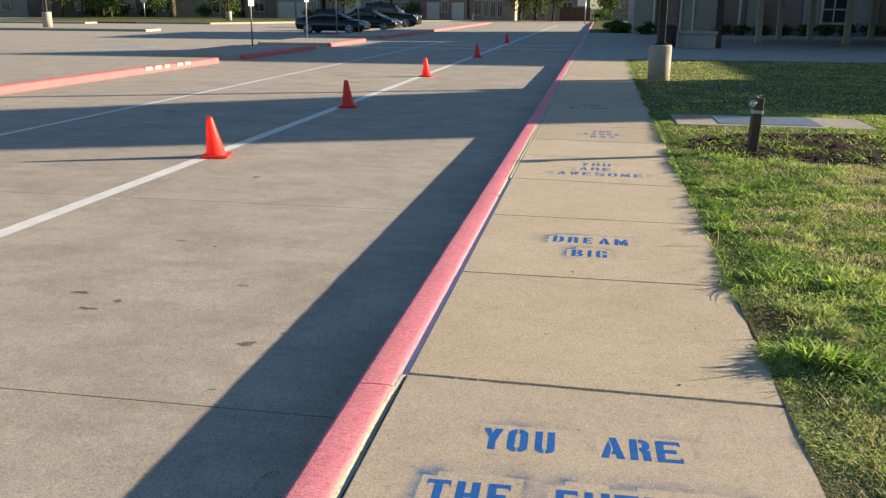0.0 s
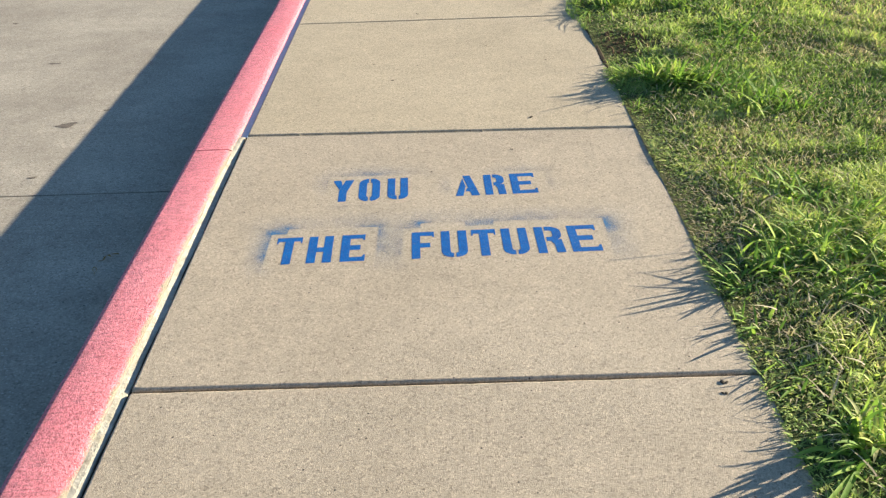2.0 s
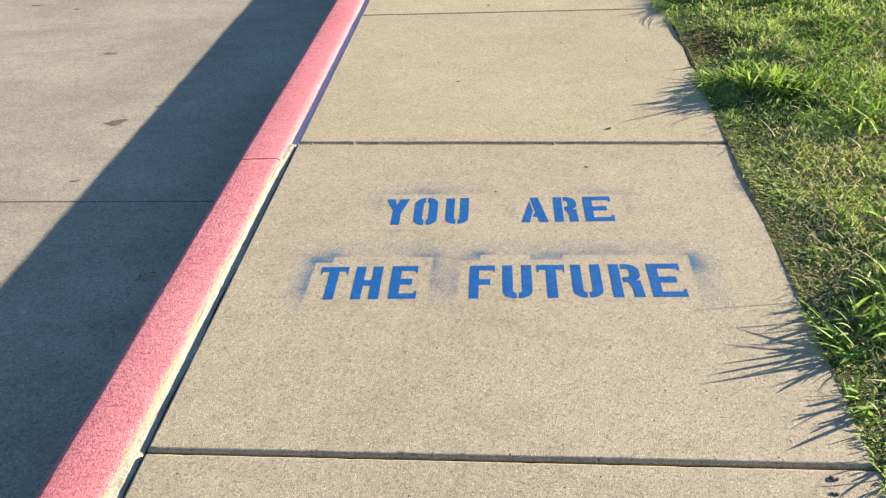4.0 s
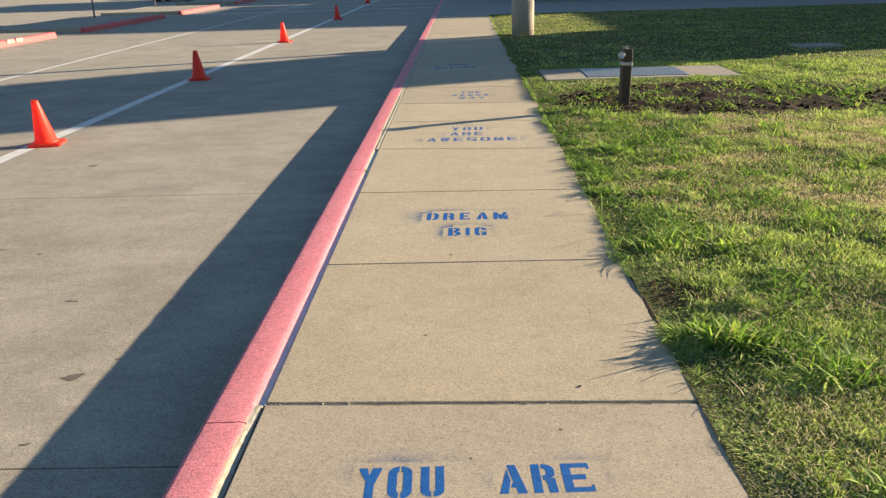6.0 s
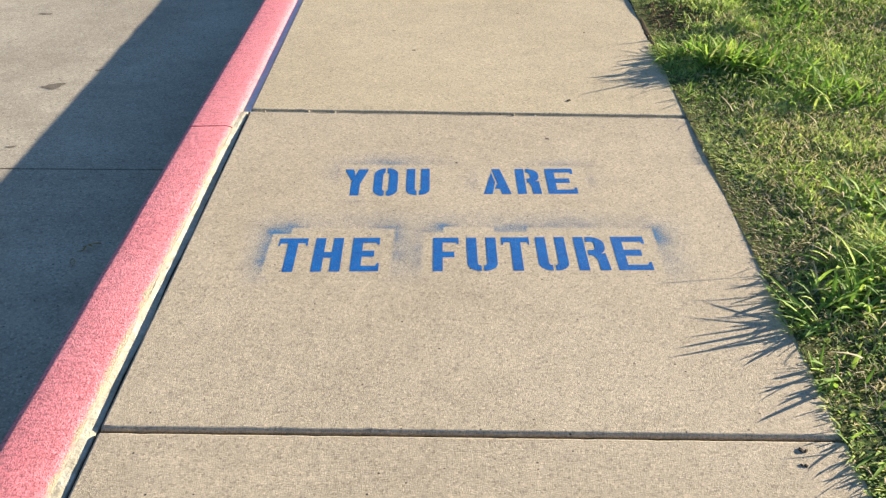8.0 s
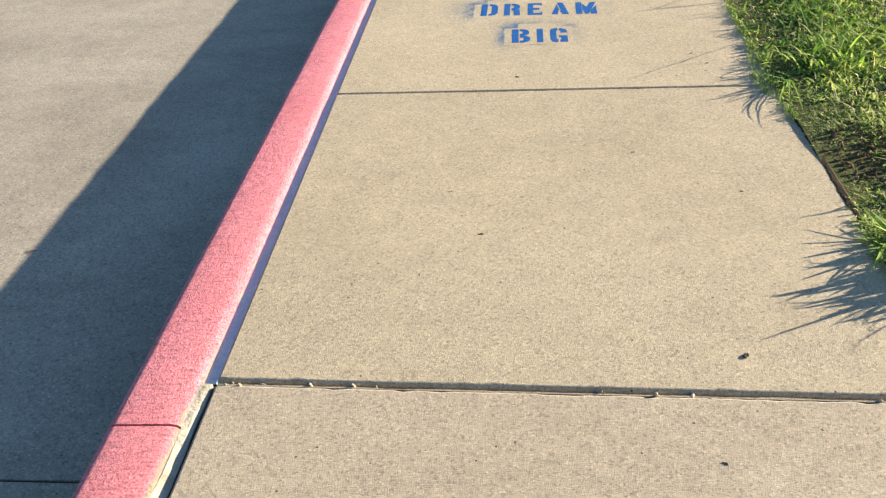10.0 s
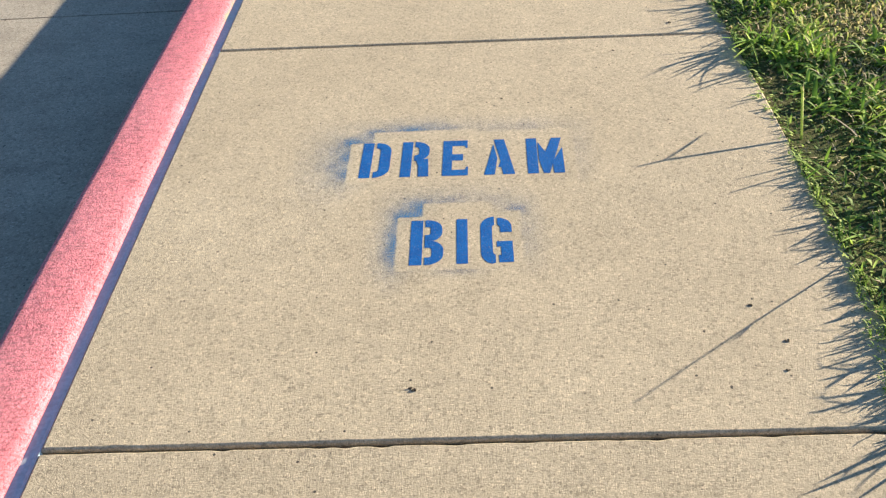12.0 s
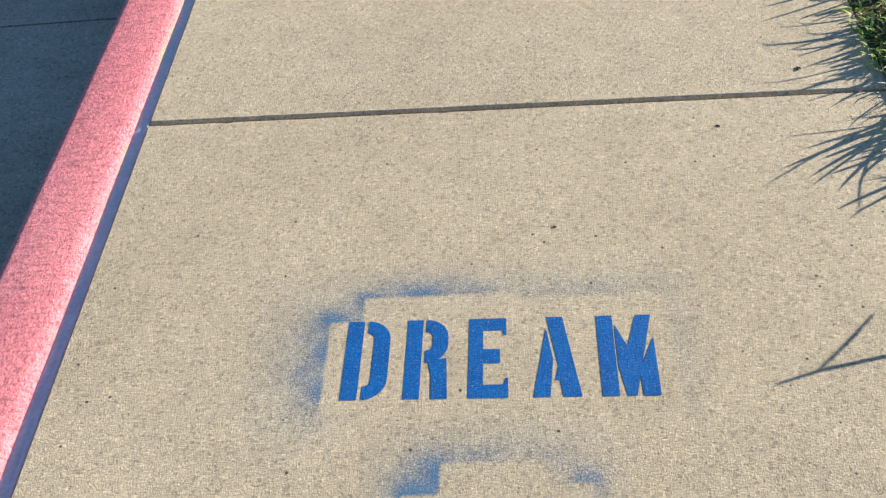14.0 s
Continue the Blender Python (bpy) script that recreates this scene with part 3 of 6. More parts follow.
    if ch == "S":
        return [rect(0, 0, w, t), rect(0, h / 2 - t / 2, w, h / 2 + t / 2), rect(0, h - t, w, h), rect(0, h / 2, s, h - t), rect(w - s, t, w, h / 2)]
    return [rect(0, 0, w, h)]


LETTER_Z = 0.0004


def letter(ch, w, h, parent, x, y, turn=0.0, shear=0.0, paint=M_BLUE):
    bm = BM()
    for k, pts in enumerate(glyph(ch, w, h)):
        pts = [p for i, p in enumerate(pts) if i == 0 or (abs(p[0] - pts[i - 1][0]) + abs(p[1] - pts[i - 1][1])) > 1e-5]
        vs = [bm.verts.new((px + shear * py, py, LETTER_Z + 0.00006 * k)) for px, py in pts]
        f = bm.faces.new(vs)
        f.normal_update()
        if f.normal.z < 0:
            f.normal_flip()
    return part("letter", bm, paint, parent, "", pose(x, y, 0, 0, 0, turn))


def mist(parent, x0, y0, x1, y1, cards, puffs, seed, step=0.006):
    """Overspray: soft blue dust round the stencil cards, none where a card lay."""
    nx, ny = int((x1 - x0) / step), int((y1 - y0) / step)
    xs = np.linspace(x0, x1, nx)
    ys = np.linspace(y0, y1, ny)
    gx, gy = np.meshgrid(xs, ys)
    d = np.zeros_like(gx)
    for px, py, rx, ry, amount in puffs:
        d += amount * np.exp(-((gx - px) / rx) ** 2 - ((gy - py) / ry) ** 2)
    wob = np.sin(gx * 61 + seed) * np.sin(gy * 83 + 2 * seed) * 0.25 + np.sin(gx * 23 + 3 * seed) * 0.2 + 1.0
    d *= wob
    far = np.full_like(gx, 9.0)
    for cx0, cy0, cx1, cy1 in cards:
        far = np.minimum(far, np.hypot(np.maximum(np.maximum(cx0 - gx, gx - cx1), 0), np.maximum(np.maximum(cy0 - gy, gy - cy1), 0)))
    d = np.clip(d, 0, 1.1) * (0.35 + 1.15 * np.exp(-far / 0.022))
    for cx0, cy0, cx1, cy1 in cards:
        d[(gx > cx0) & (gx < cx1) & (gy > cy0) & (gy < cy1)] *= 0.04
    edge = np.minimum(np.minimum(gx - x0, x1 - gx), np.minimum(gy - y0, y1 - gy))
    d *= np.clip(edge / 0.03, 0, 1)
    me = bpy.data.meshes.new("overspray")
    verts = np.stack([gx.ravel(), gy.ravel(), np.full(gx.size, 0.00025)], 1)
    idx = np.arange(nx * ny).reshape(ny, nx)
    quads = np.stack([idx[:-1, :-1], idx[:-1, 1:], idx[1:, 1:], idx[1:, :-1]], -1).reshape(-1, 4)
    dq = d.ravel()[quads].max(1)
    quads = quads[dq > 0.012]
    me.from_pydata(verts.tolist(), [], quads.tolist())
    me.materials.append(M_MIST)
    a = me.attributes.new("spray", "FLOAT", "POINT")
    a.data.foreach_set("value", np.clip(d * 0.62, 0, 0.85).ravel().astype(np.float32))
    ob = new("overspray", me)
    ob.parent = parent
    ob["label"] = "soft blue spray dust round the stencil cards"
    return ob


def slogan(label):
    return thing("painted_slogan", label, "stencilled words", group="stencilled slogans on the pavement")


def row(parent, word, spans, y, h, rise=0.0, shear=0.0, paint=M_BLUE):
    """One word: the left and right end of every letter, its base line and height; rise tilts the base line."""
    x_first = spans[0][0]
    for ch, (a, b) in zip(word, spans):
        letter(ch, b - a, h, parent, a, y + rise * (a - x_first), math.degrees(rise), shear, paint)


H = 0.155
s1 = slogan("blue stencilled words YOU ARE THE FUTURE on concrete")
row(s1, "YOU", ((0.388, 0.459), (0.478, 0.550), (0.576, 0.646)), 3.288, 0.157, 0.03)
row(s1, "ARE", ((0.806, 0.888), (0.907, 0.978), (0.998, 1.085)), 3.303, 0.150, 0.025)
row(s1, "THE", ((0.252, 0.330), (0.351, 0.426), (0.452, 0.526)), 2.904, 0.155, 0.03)
row(s1, "FUTURE", ((0.667, 0.736), (0.757, 0.836), (0.851, 0.926), (0.943, 1.022), (1.046, 1.128), (1.148, 1.238)), 2.914, 0.155, 0.025)
mist(s1, 0.10, 2.80, 1.42, 3.62,
     [(0.365, 3.26, 0.70, 3.475), (0.79, 3.28, 1.12, 3.48), (0.225, 2.88, 0.275, 3.085), (0.27, 2.88, 0.56, 3.115), (0.635, 2.89, 0.70, 3.095), (0.69, 2.89, 0.83, 3.125), (0.82, 2.89, 0.94, 3.10), (0.92, 2.89, 1.265, 3.125)],
     [(0.52, 3.50, 0.13, 0.04, 0.55), (0.36, 3.42, 0.04, 0.06, 0.35), (1.05, 3.49, 0.10, 0.025, 0.28), (0.78, 3.38, 0.03, 0.05, 0.22), (1.13, 3.38, 0.03, 0.04, 0.25), (0.42, 3.262, 0.05, 0.01, 0.4),
      (0.25, 3.10, 0.07, 0.045, 0.75), (0.21, 2.98, 0.035, 0.09, 0.6), (0.55, 3.10, 0.06, 0.05, 0.55), (0.60, 2.99, 0.05, 0.08, 0.62), (0.68, 3.12, 0.05, 0.035, 0.75), (0.88, 3.12, 0.06, 0.03, 0.8), (1.05, 3.15, 0.20, 0.035, 0.42), (1.28, 3.09, 0.05, 0.05, 0.85), (1.30, 2.97, 0.04, 0.07, 0.35), (0.42, 3.15, 0.2, 0.03, 0.28), (0.8, 3.18, 0.5, 0.03, 0.2)], 1.0)

s2 = slogan("blue stencilled words DREAM BIG on concrete")
row(s2, "DREAM", ((0.484, 0.556), (0.583, 0.652), (0.684, 0.746), (0.784, 0.858), (0.888, 0.975)), 6.118, 0.150, -0.02, 0.0)
row(s2, "BIG", ((0.619, 0.691), (0.719, 0.743), (0.771, 0.839)), 5.796, 0.150, 0.0)
mist(s2, 0.30, 5.66, 1.15, 6.44,
     [(0.452, 6.095, 0.515, 6.268), (0.51, 6.095, 0.77, 6.318), (0.76, 6.09, 1.005, 6.305), (0.59, 5.775, 0.65, 5.962), (0.645, 5.775, 0.80, 6.008), (0.795, 5.78, 0.86, 5.97)],
     [(0.47, 6.285, 0.07, 0.045, 0.75), (0.425, 6.17, 0.05, 0.10, 0.85), (0.63, 6.335, 0.14, 0.035, 0.62), (0.90, 6.325, 0.13, 0.03, 0.30), (1.02, 6.2, 0.03, 0.09, 0.22), (0.38, 6.2, 0.06, 0.12, 0.25),
      (0.62, 5.985, 0.05, 0.04, 0.9), (0.575, 5.86, 0.032, 0.09, 0.75), (0.72, 6.03, 0.11, 0.03, 0.5), (0.85, 5.985, 0.04, 0.035, 0.45), (0.88, 5.88, 0.03, 0.08, 0.25), (0.72, 5.775, 0.05, 0.012, 0.45)], 2.3)

s3 = slogan("blue stencilled words YOU ARE AWESOME on concrete")


def even(x0, x1, n, fill=0.74):
    step = (x1 - x0) / (n - 1 + fill)
    return tuple((x0 + step * i, x0 + step * (i + fill)) for i in range(n))


row(s3, "YOU", even(0.60, 0.89, 3), 9.03, H, -0.03, paint=M_BLUE_WORN)
row(s3, "ARE", even(0.59, 0.89, 3), 8.79, H, -0.03, paint=M_BLUE_WORN)
row(s3, "AWESOME", even(0.39, 1.18, 7), 8.53, H, -0.03, paint=M_BLUE_WORN)
mist(s3, 0.22, 8.40, 1.34, 9.36, [(0.36, 8.5, 1.21, 8.725), (0.56, 8.755, 0.92, 8.985), (0.57, 9.0, 0.92, 9.25)],
     [(0.32, 8.6, 0.06, 0.09, 0.6), (1.24, 8.6, 0.06, 0.09, 0.45), (0.52, 8.85, 0.05, 0.1, 0.55), (0.75, 9.27, 0.14, 0.04, 0.5), (0.95, 9.1, 0.04, 0.08, 0.3), (0.75, 8.74, 0.3, 0.03, 0.3)], 4.1, 0.01)

s4 = slogan("small blue stencilled words with a worn middle line")
row(s4, "THE", even(0.685, 0.925, 3), 11.42, 0.13, -0.05, paint=M_BLUE_WORN)
row(s4, "-----", even(0.585, 1.01, 5, 0.6), 11.215, 0.10, -0.05, paint=M_BLUE_WORN)
row(s4, "WAY", even(0.66, 0.965, 3), 10.98, 0.13, -0.05, paint=M_BLUE_WORN)
mist(s4, 0.45, 10.85, 1.15, 11.70, [(0.56, 11.17, 1.04, 11.35)], [(0.8, 11.6, 0.14, 0.04, 0.3), (0.55, 11.25, 0.05, 0.08, 0.4), (1.05, 11.2, 0.05, 0.08, 0.35)], 5.2, 0.012)
s5 = slogan("blue stencilled words YOU MATTER on shaded concrete")
row(s5, "YOU", even(0.48, 0.78, 3), 14.40, H, -0.1)
row(s5, "MATTER", even(0.30, 0.90, 6), 14.08, H, -0.1)


# ---- traffic cones ----
def traffic_cone(at, lean):
    cone = thing("traffic_cone", "orange plastic traffic cone standing on the lane line", "traffic cone", at, "row of traffic cones")
    bm = BM()
    box(bm, -0.155, -0.155, 0.0, 0.155, 0.155, 0.028, 0.012, 2)
    part("base", bm, M_ORANGE, cone)
    bm = lathe(BM(), [(0.125, 0.026), (0.118, 0.045), (0.105, 0.058), (0.036, 0.43), (0.034, 0.448), (0.026, 0.452), (0.024, 0.43)], 24)
    for v in bm.verts:
        v.co.x += lean * v.co.z
    part("body", bm, M_ORANGE, cone)
    return cone


cone = traffic_cone(pose(-3.50, 9.66, ROAD_Z + 0.001, 0, 0, 12), -0.12)
cone_b = traffic_cone(pose(-3.44, 14.78, ROAD_Z + 0.001, 0, 0, 4), -0.06)
for x, y, a in ((-3.44, 21.65, -9), (-3.38, 30.3, 20), (-3.66, 42.6, 7)):
    copy_thing(cone_b, pose(x, y, ROAD_Z + 0.001, 0, 0, a))

# ---- lawn and grass ----
rng = np.random.default_rng(7)


def vnoise(x, y, cell, seed):
    g = np.random.default_rng(seed).random((128, 128))
    u, v = np.asarray(x) / cell + 1000.3, np.asarray(y) / cell + 1000.7
    i, j = np.floor(u).astype(int), np.floor(v).astype(int)
    a, b = u - i, v - j
    a, b = a * a * (3 - 2 * a), b * b * (3 - 2 * b)
    i0, i1, j0, j1 = i % 128, (i + 1) % 128, j % 128, (j + 1) % 128
    return (g[i0, j0] * (1 - a) + g[i1, j0] * a) * (1 - b) + (g[i0, j1] * (1 - a) + g[i1, j1] * a) * b


def lawn_soil():
    m, nt, b = nodes_of("lawn_thatch", 0.95)
    b.inputs["Specular IOR Level"].default_value = 0.1
    v = place_vec(nt)
    c = mixc(nt, ramp(nt, noise_node(nt, v, 1.6, 6, 0.7), [(0.38, 0.0), (0.62, 1.0)]), (0.11, 0.15, 0.045), (0.20, 0.18, 0.08))
    c = mixc(nt, ramp(nt, noise_node(nt, v, 60, 5, 0.75), [(0.35, 0.0), (0.65, 1.0)]), c, (0.085, 0.10, 0.036))
    c = mixc(nt, ramp(nt, noise_node(nt, v, 210, 3, 0.8), [(0.55, 0.0), (0.72, 0.8)]), c, (0.24, 0.20, 0.11))
    nt.links.new(c, b.inputs["Base Color"])
    bump(nt, b, noise_node(nt, v, 90, 5, 0.8), 1.0, 0.02)
    return m


def leaf_material(name, stops, sheen=0.4, trans=0.35):
    m, nt, b = nodes_of(name, 0.72)
    b.inputs["Specular IOR Level"].default_value = 0.25
    at = nt.nodes.new("ShaderNodeAttribute")
    at.attribute_name = "tint"
    c = ramp(nt, at.outputs["Fac"], stops)
    c = mixc(nt, 1.0, c, ramp(nt, noise_node(nt, place_vec(nt), 25, 4, 0.7), [(0.3, 0.75), (0.7, 1.25)]), "MULTIPLY")
    nt.links.new(c, b.inputs["Base Color"])
    t = nt.nodes.new("ShaderNodeBsdfTranslucent")
    nt.links.new(mixc(nt, 1.0, c, (1.06, 1.16, 0.72), "MULTIPLY"), t.inputs["Color"])
    mx = nt.nodes.new("ShaderNodeMixShader")
    mx.inputs[0].default_value = trans
    nt.links.new(b.outputs[0], mx.inputs[1])
    nt.links.new(t.outputs[0], mx.inputs[2])
    nt.links.new(mx.outputs[0], nt.nodes["Material Output"].inputs["Surface"])
    return m


M_THATCH = lawn_soil()
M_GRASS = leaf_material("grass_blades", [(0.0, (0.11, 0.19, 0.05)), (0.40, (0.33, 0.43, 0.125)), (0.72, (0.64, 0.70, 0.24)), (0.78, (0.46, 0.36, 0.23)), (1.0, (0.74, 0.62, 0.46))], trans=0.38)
M_WEED = leaf_material("weed_leaves", [(0.0, (0.06, 0.13, 0.03)), (0.5, (0.21, 0.34, 0.07)), (0.8, (0.52, 0.66, 0.14)), (1.0, (0.42, 0.40, 0.2))], trans=0.38)
M_TREE = leaf_material("tree_leaves", [(0.0, (0.03, 0.06, 0.012)), (0.6, (0.055, 0.10, 0.02)), (1.0, (0.11, 0.15, 0.03))], trans=0.3)

EDGE = 1.512


def lawn_height(x, y):
    return -0.008 + 0.018 * vnoise(x, y, 0.35, 3) + 0.02 * vnoise(x, y, 1.3, 4) * np.clip((np.asarray(x) - EDGE) / 0.6, 0, 1)


def bareness(x, y):
    """0: full turf, 1: bare soil."""
    x, y = np.asarray(x), np.asarray(y)
    d = np.clip(1.25 - np.hypot((x - 1.70) / 0.25, (y - 4.83) / 0.17), 0, 1) * (0.45 + 0.8 * vnoise(x, y, 0.09, 14))
    d = np.maximum(d, np.clip(1.45 - np.hypot((x - 3.6) / 1.75, (y - 10.55) / 1.15), 0, 1) * (0.65 + 0.9 * vnoise(x, y, 0.3, 12)))
    d = np.maximum(d, np.clip(1 - np.hypot((x - 1.95) / 0.25, (y - 2.35) / 0.2), 0, 1))
    d = np.maximum(d, np.clip((vnoise(x, y, 0.5, 21) - 0.80) * 2.0, 0, 0.3))
    return np.clip(d * 1.5, 0, 1)


def grid_mesh(name, x0, y0, x1, y1, step, mat):
    nx, ny = int((x1 - x0) / step) + 1, int((y1 - y0) / step) + 1
    gx, gy = np.meshgrid(np.linspace(x0, x1, nx), np.linspace(y0, y1, ny))
    gz = lawn_height(gx, gy)
    idx = np.arange(nx * ny).reshape(ny, nx)
    quads = np.stack([idx[:-1, :-1], idx[:-1, 1:], idx[1:, 1:], idx[1:, :-1]], -1).reshape(-1, 4)
    me = bpy.data.meshes.new(name)
    me.from_pydata(np.stack([gx.ravel(), gy.ravel(), gz.ravel()], 1).tolist(), [], quads.tolist())
    me.materials.append(mat)
    for p in me.polygons:
        p.use_smooth = True
    return me


lawn = tagged(new("lawn", grid_mesh("lawn", EDGE, -11.5, 15.5, 27.62, 0.10, M_THATCH)), "patchy mown green lawn with dry spots", "lawn", kind="structure")
part("far_lawn", box(BM(), 15.52, -12, -0.33, 90, 27.62, 0.0), M_THATCH, lawn)
part("lawn_soil", box(BM(), EDGE + 0.02, -11.5, -0.33, 15.5, 27.6, -0.06), M_SOIL, lawn)


def blades(name, x, y, z, h, w, lean, tint, mat, az=None, bends=2):
    """Grass blades as one mesh: each a ribbon of that many pieces, bent over and ending in a point."""
    n = len(x)
    az = rng.random(n) * 2 * np.pi if az is None else az
    face = az + np.pi / 2 + rng.normal(0, 0.5, n)
    dx, dy = np.cos(az) * lean * h, np.sin(az) * lean * h
    wx, wy = np.cos(face) * w / 2, np.sin(face) * w / 2
    up = h * np.sqrt(np.clip(1 - 0.7 * np.clip(lean, 0, 1.1) ** 2, 0.08, 1))
    k = 2 * bends + 1
    P = np.zeros((n, k, 3))
    for i in range(bends):
        f = i / bends
        out, wide = f ** 1.6, 1.0 - 0.35 * f
        rise = np.where(lean > 0.95, 0.9 * f, 1 - (1 - f) ** 1.7)
        P[:, 2 * i] = np.stack([x + dx * out - wx * wide, y + dy * out - wy * wide, z + up * rise], 1)
        P[:, 2 * i + 1] = np.stack([x + dx * out + wx * wide, y + dy * out + wy * wide, z + up * rise], 1)
    P[:, k - 1] = np.stack([x + dx, y + dy, z + up * np.where(lean > 0.9, 0.8, 1.0)], 1)
    face_of = []
    for i in range(bends - 1):
        face_of += [2 * i, 2 * i + 1, 2 * i + 3, 2 * i + 2]
    face_of += [k - 3, k - 2, k - 1]
    starts = [4 * i for i in range(bends)]
    me = bpy.data.meshes.new(name)
    me.vertices.add(n * k)
    me.vertices.foreach_set("co", P.ravel())
    loops = (np.array(face_of)[None, :] + k * np.arange(n)[:, None]).ravel()
    me.loops.add(len(loops))
    me.loops.foreach_set("vertex_index", loops.astype(np.int32))
    me.polygons.add(n * bends)
    me.polygons.foreach_set("loop_start", (np.array(starts)[None, :] + len(face_of) * np.arange(n)[:, None]).ravel().astype(np.int32))
    me.update(calc_edges=True)
    a = me.attributes.new("tint", "FLOAT", "POINT")
    a.data.foreach_set("value", np.repeat(tint, k).astype(np.float32))
    me.materials.append(mat)
    return me


def edge_growth(y):
    """How tall the grass stands right at the slab edge, along the walk."""
    return np.interp(y, [1.5, 2.0, 2.9, 3.05, 4.0, 4.2, 4.5, 4.6, 5.05, 5.2, 5.7, 6.5, 7.0, 12.0], [0.25, 0.25, 0.25, 0.10, 0.10, 0.3, 0.3, 0.12, 0.12, 0.18, 0.22, 0.30, 0.36, 0.45])


def turf(name, x0, x1, y0, y1, count, h0, h1, w, label, thin=1.0, even=False, shade=0.0, fade_x=0.0, fade_y=0.0, wedge=False, bends=2, straw_share=1.0, calm=False):
    """A stretch of lawn; wedge: nearly all blades stand beside the walk, in a strip that widens with y."""
    y = y0 + (y1 - y0) * rng.random(count)
    wide = np.full(count, x1)
    if wedge:
        inner = np.minimum(x1, np.maximum(2.55, 0.95 + 0.66 * (y - 0.4)))
        y = np.where(rng.random(count) > (inner - x0) / (np.max(inner) - x0) + 0.12, y1 - (y1 - y0) * 0.6 * rng.random(count), y)
        inner = np.minimum(x1, np.maximum(2.55, 0.95 + 0.66 * (y - 0.4)))
        wide = np.where(rng.random(count) < 0.9, inner, x1)
    x = x0 + (wide - x0) * rng.random(count)
    clump = vnoise(x, y, 0.11, 31) * 0.55 + vnoise(x, y, 0.42, 32) * 0.45
    keep = rng.random(count) < (1.0 if even else np.clip((clump - 0.12) * 3.0, 0.8, 1)) * (1 - bareness(x, y) * 0.96) * thin
    keep &= ~((x > 1.76) & (x < 4.30) & (y > 12.26) & (y < 13.42)) & ~((np.abs(x - 6.5) < 0.4) & (np.abs(y - 15.62) < 0.27)) & (np.hypot(x - 2.0, y - 19.85) > 0.24)
    keep &= x > EDGE + 0.03 * np.clip((0.2 - edge_growth(y)) * 10, 0, 1) * rng.random(count)
    ragged = vnoise(x, y, 0.25, 51)
    if fade_x:
        keep &= ragged * 0.6 + 0.4 * rng.random(count) < (x1 - x) / fade_x
    if fade_y:
        keep &= ragged * 0.6 + 0.4 * rng.random(count) < (y - y0) / fade_y
    x, y, clump = x[keep], y[keep], clump[keep]
    n = len(x)
    big = vnoise(x, y, 0.9, 33)
    h = (h0 + (h1 - h0) * rng.random(n) ** 1.6) * (0.75 + 0.5 * clump if even else np.clip(3.0 * clump - 0.65, 0.8, 1.8))
    stand = np.clip(edge_growth(y) + 4.0 * (x - EDGE - 0.02), 0.10, 1.0)
    h *= 0.6 + 0.4 * stand
    open_lawn = np.clip((x - 2.1) / 1.3, 0, 1) * np.clip((y - 4.0) / 1.6, 0, 1) * np.clip((9.9 - y) / 0.6, 0, 1)
    dry = np.clip((vnoise(x, y, 0.5, 34) - 0.42) * 2.8, 0, 0.66) * (0.55 + 0.45 * open_lawn) + 0.18 + 0.26 * open_lawn
    dry = dry + np.clip((vnoise(x, y, 0.33, 36) - 0.62) * 3.5, 0, 0.6) * np.clip((x - 1.75) / 0.3, 0, 1)
    dry = straw_share * dry * (1.0 - 0.25 * np.clip((5.2 - y) / 1.5, 0, 1)) * np.clip(1.75 - 1.9 * clump, 0.25, 1.4)
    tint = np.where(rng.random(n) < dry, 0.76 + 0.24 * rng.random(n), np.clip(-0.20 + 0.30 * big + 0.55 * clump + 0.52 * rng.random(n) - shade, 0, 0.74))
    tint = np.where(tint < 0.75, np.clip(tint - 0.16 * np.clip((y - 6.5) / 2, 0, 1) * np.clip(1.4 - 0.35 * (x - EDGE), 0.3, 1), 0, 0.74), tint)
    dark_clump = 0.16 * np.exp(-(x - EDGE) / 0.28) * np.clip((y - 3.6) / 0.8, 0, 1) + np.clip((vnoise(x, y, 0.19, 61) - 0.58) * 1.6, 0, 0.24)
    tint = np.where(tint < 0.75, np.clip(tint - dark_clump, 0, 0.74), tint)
    straw = tint > 0.75
    if calm:
        tint = np.where(rng.random(n) < 0.26 + 0.25 * big, 0.78 + 0.1 * rng.random(n), 0.20 + 0.16 * big + 0.14 * rng.random(n))
    broad = np.where((rng.random(n) < 0.14) & ~straw, 1.9, 1.0)
    lean = np.minimum(0.55 + 0.65 * rng.random(n) + 0.45 * (1 - stand), 1.14)
    me = blades(name, x, y, lawn_height(x, y) - 0.004, h * np.where(straw, 1.1, 1.0), w * broad * np.where(straw, 0.8, 1.0) * (0.7 + 0.6 * rng.random(n)), lean, np.where(broad > 1, np.clip(tint + 0.12, 0, 0.74), tint), M_GRASS, bends=bends)
    ob = new(name, me)
    return tagged(ob, label, "grass", kind="stuff")


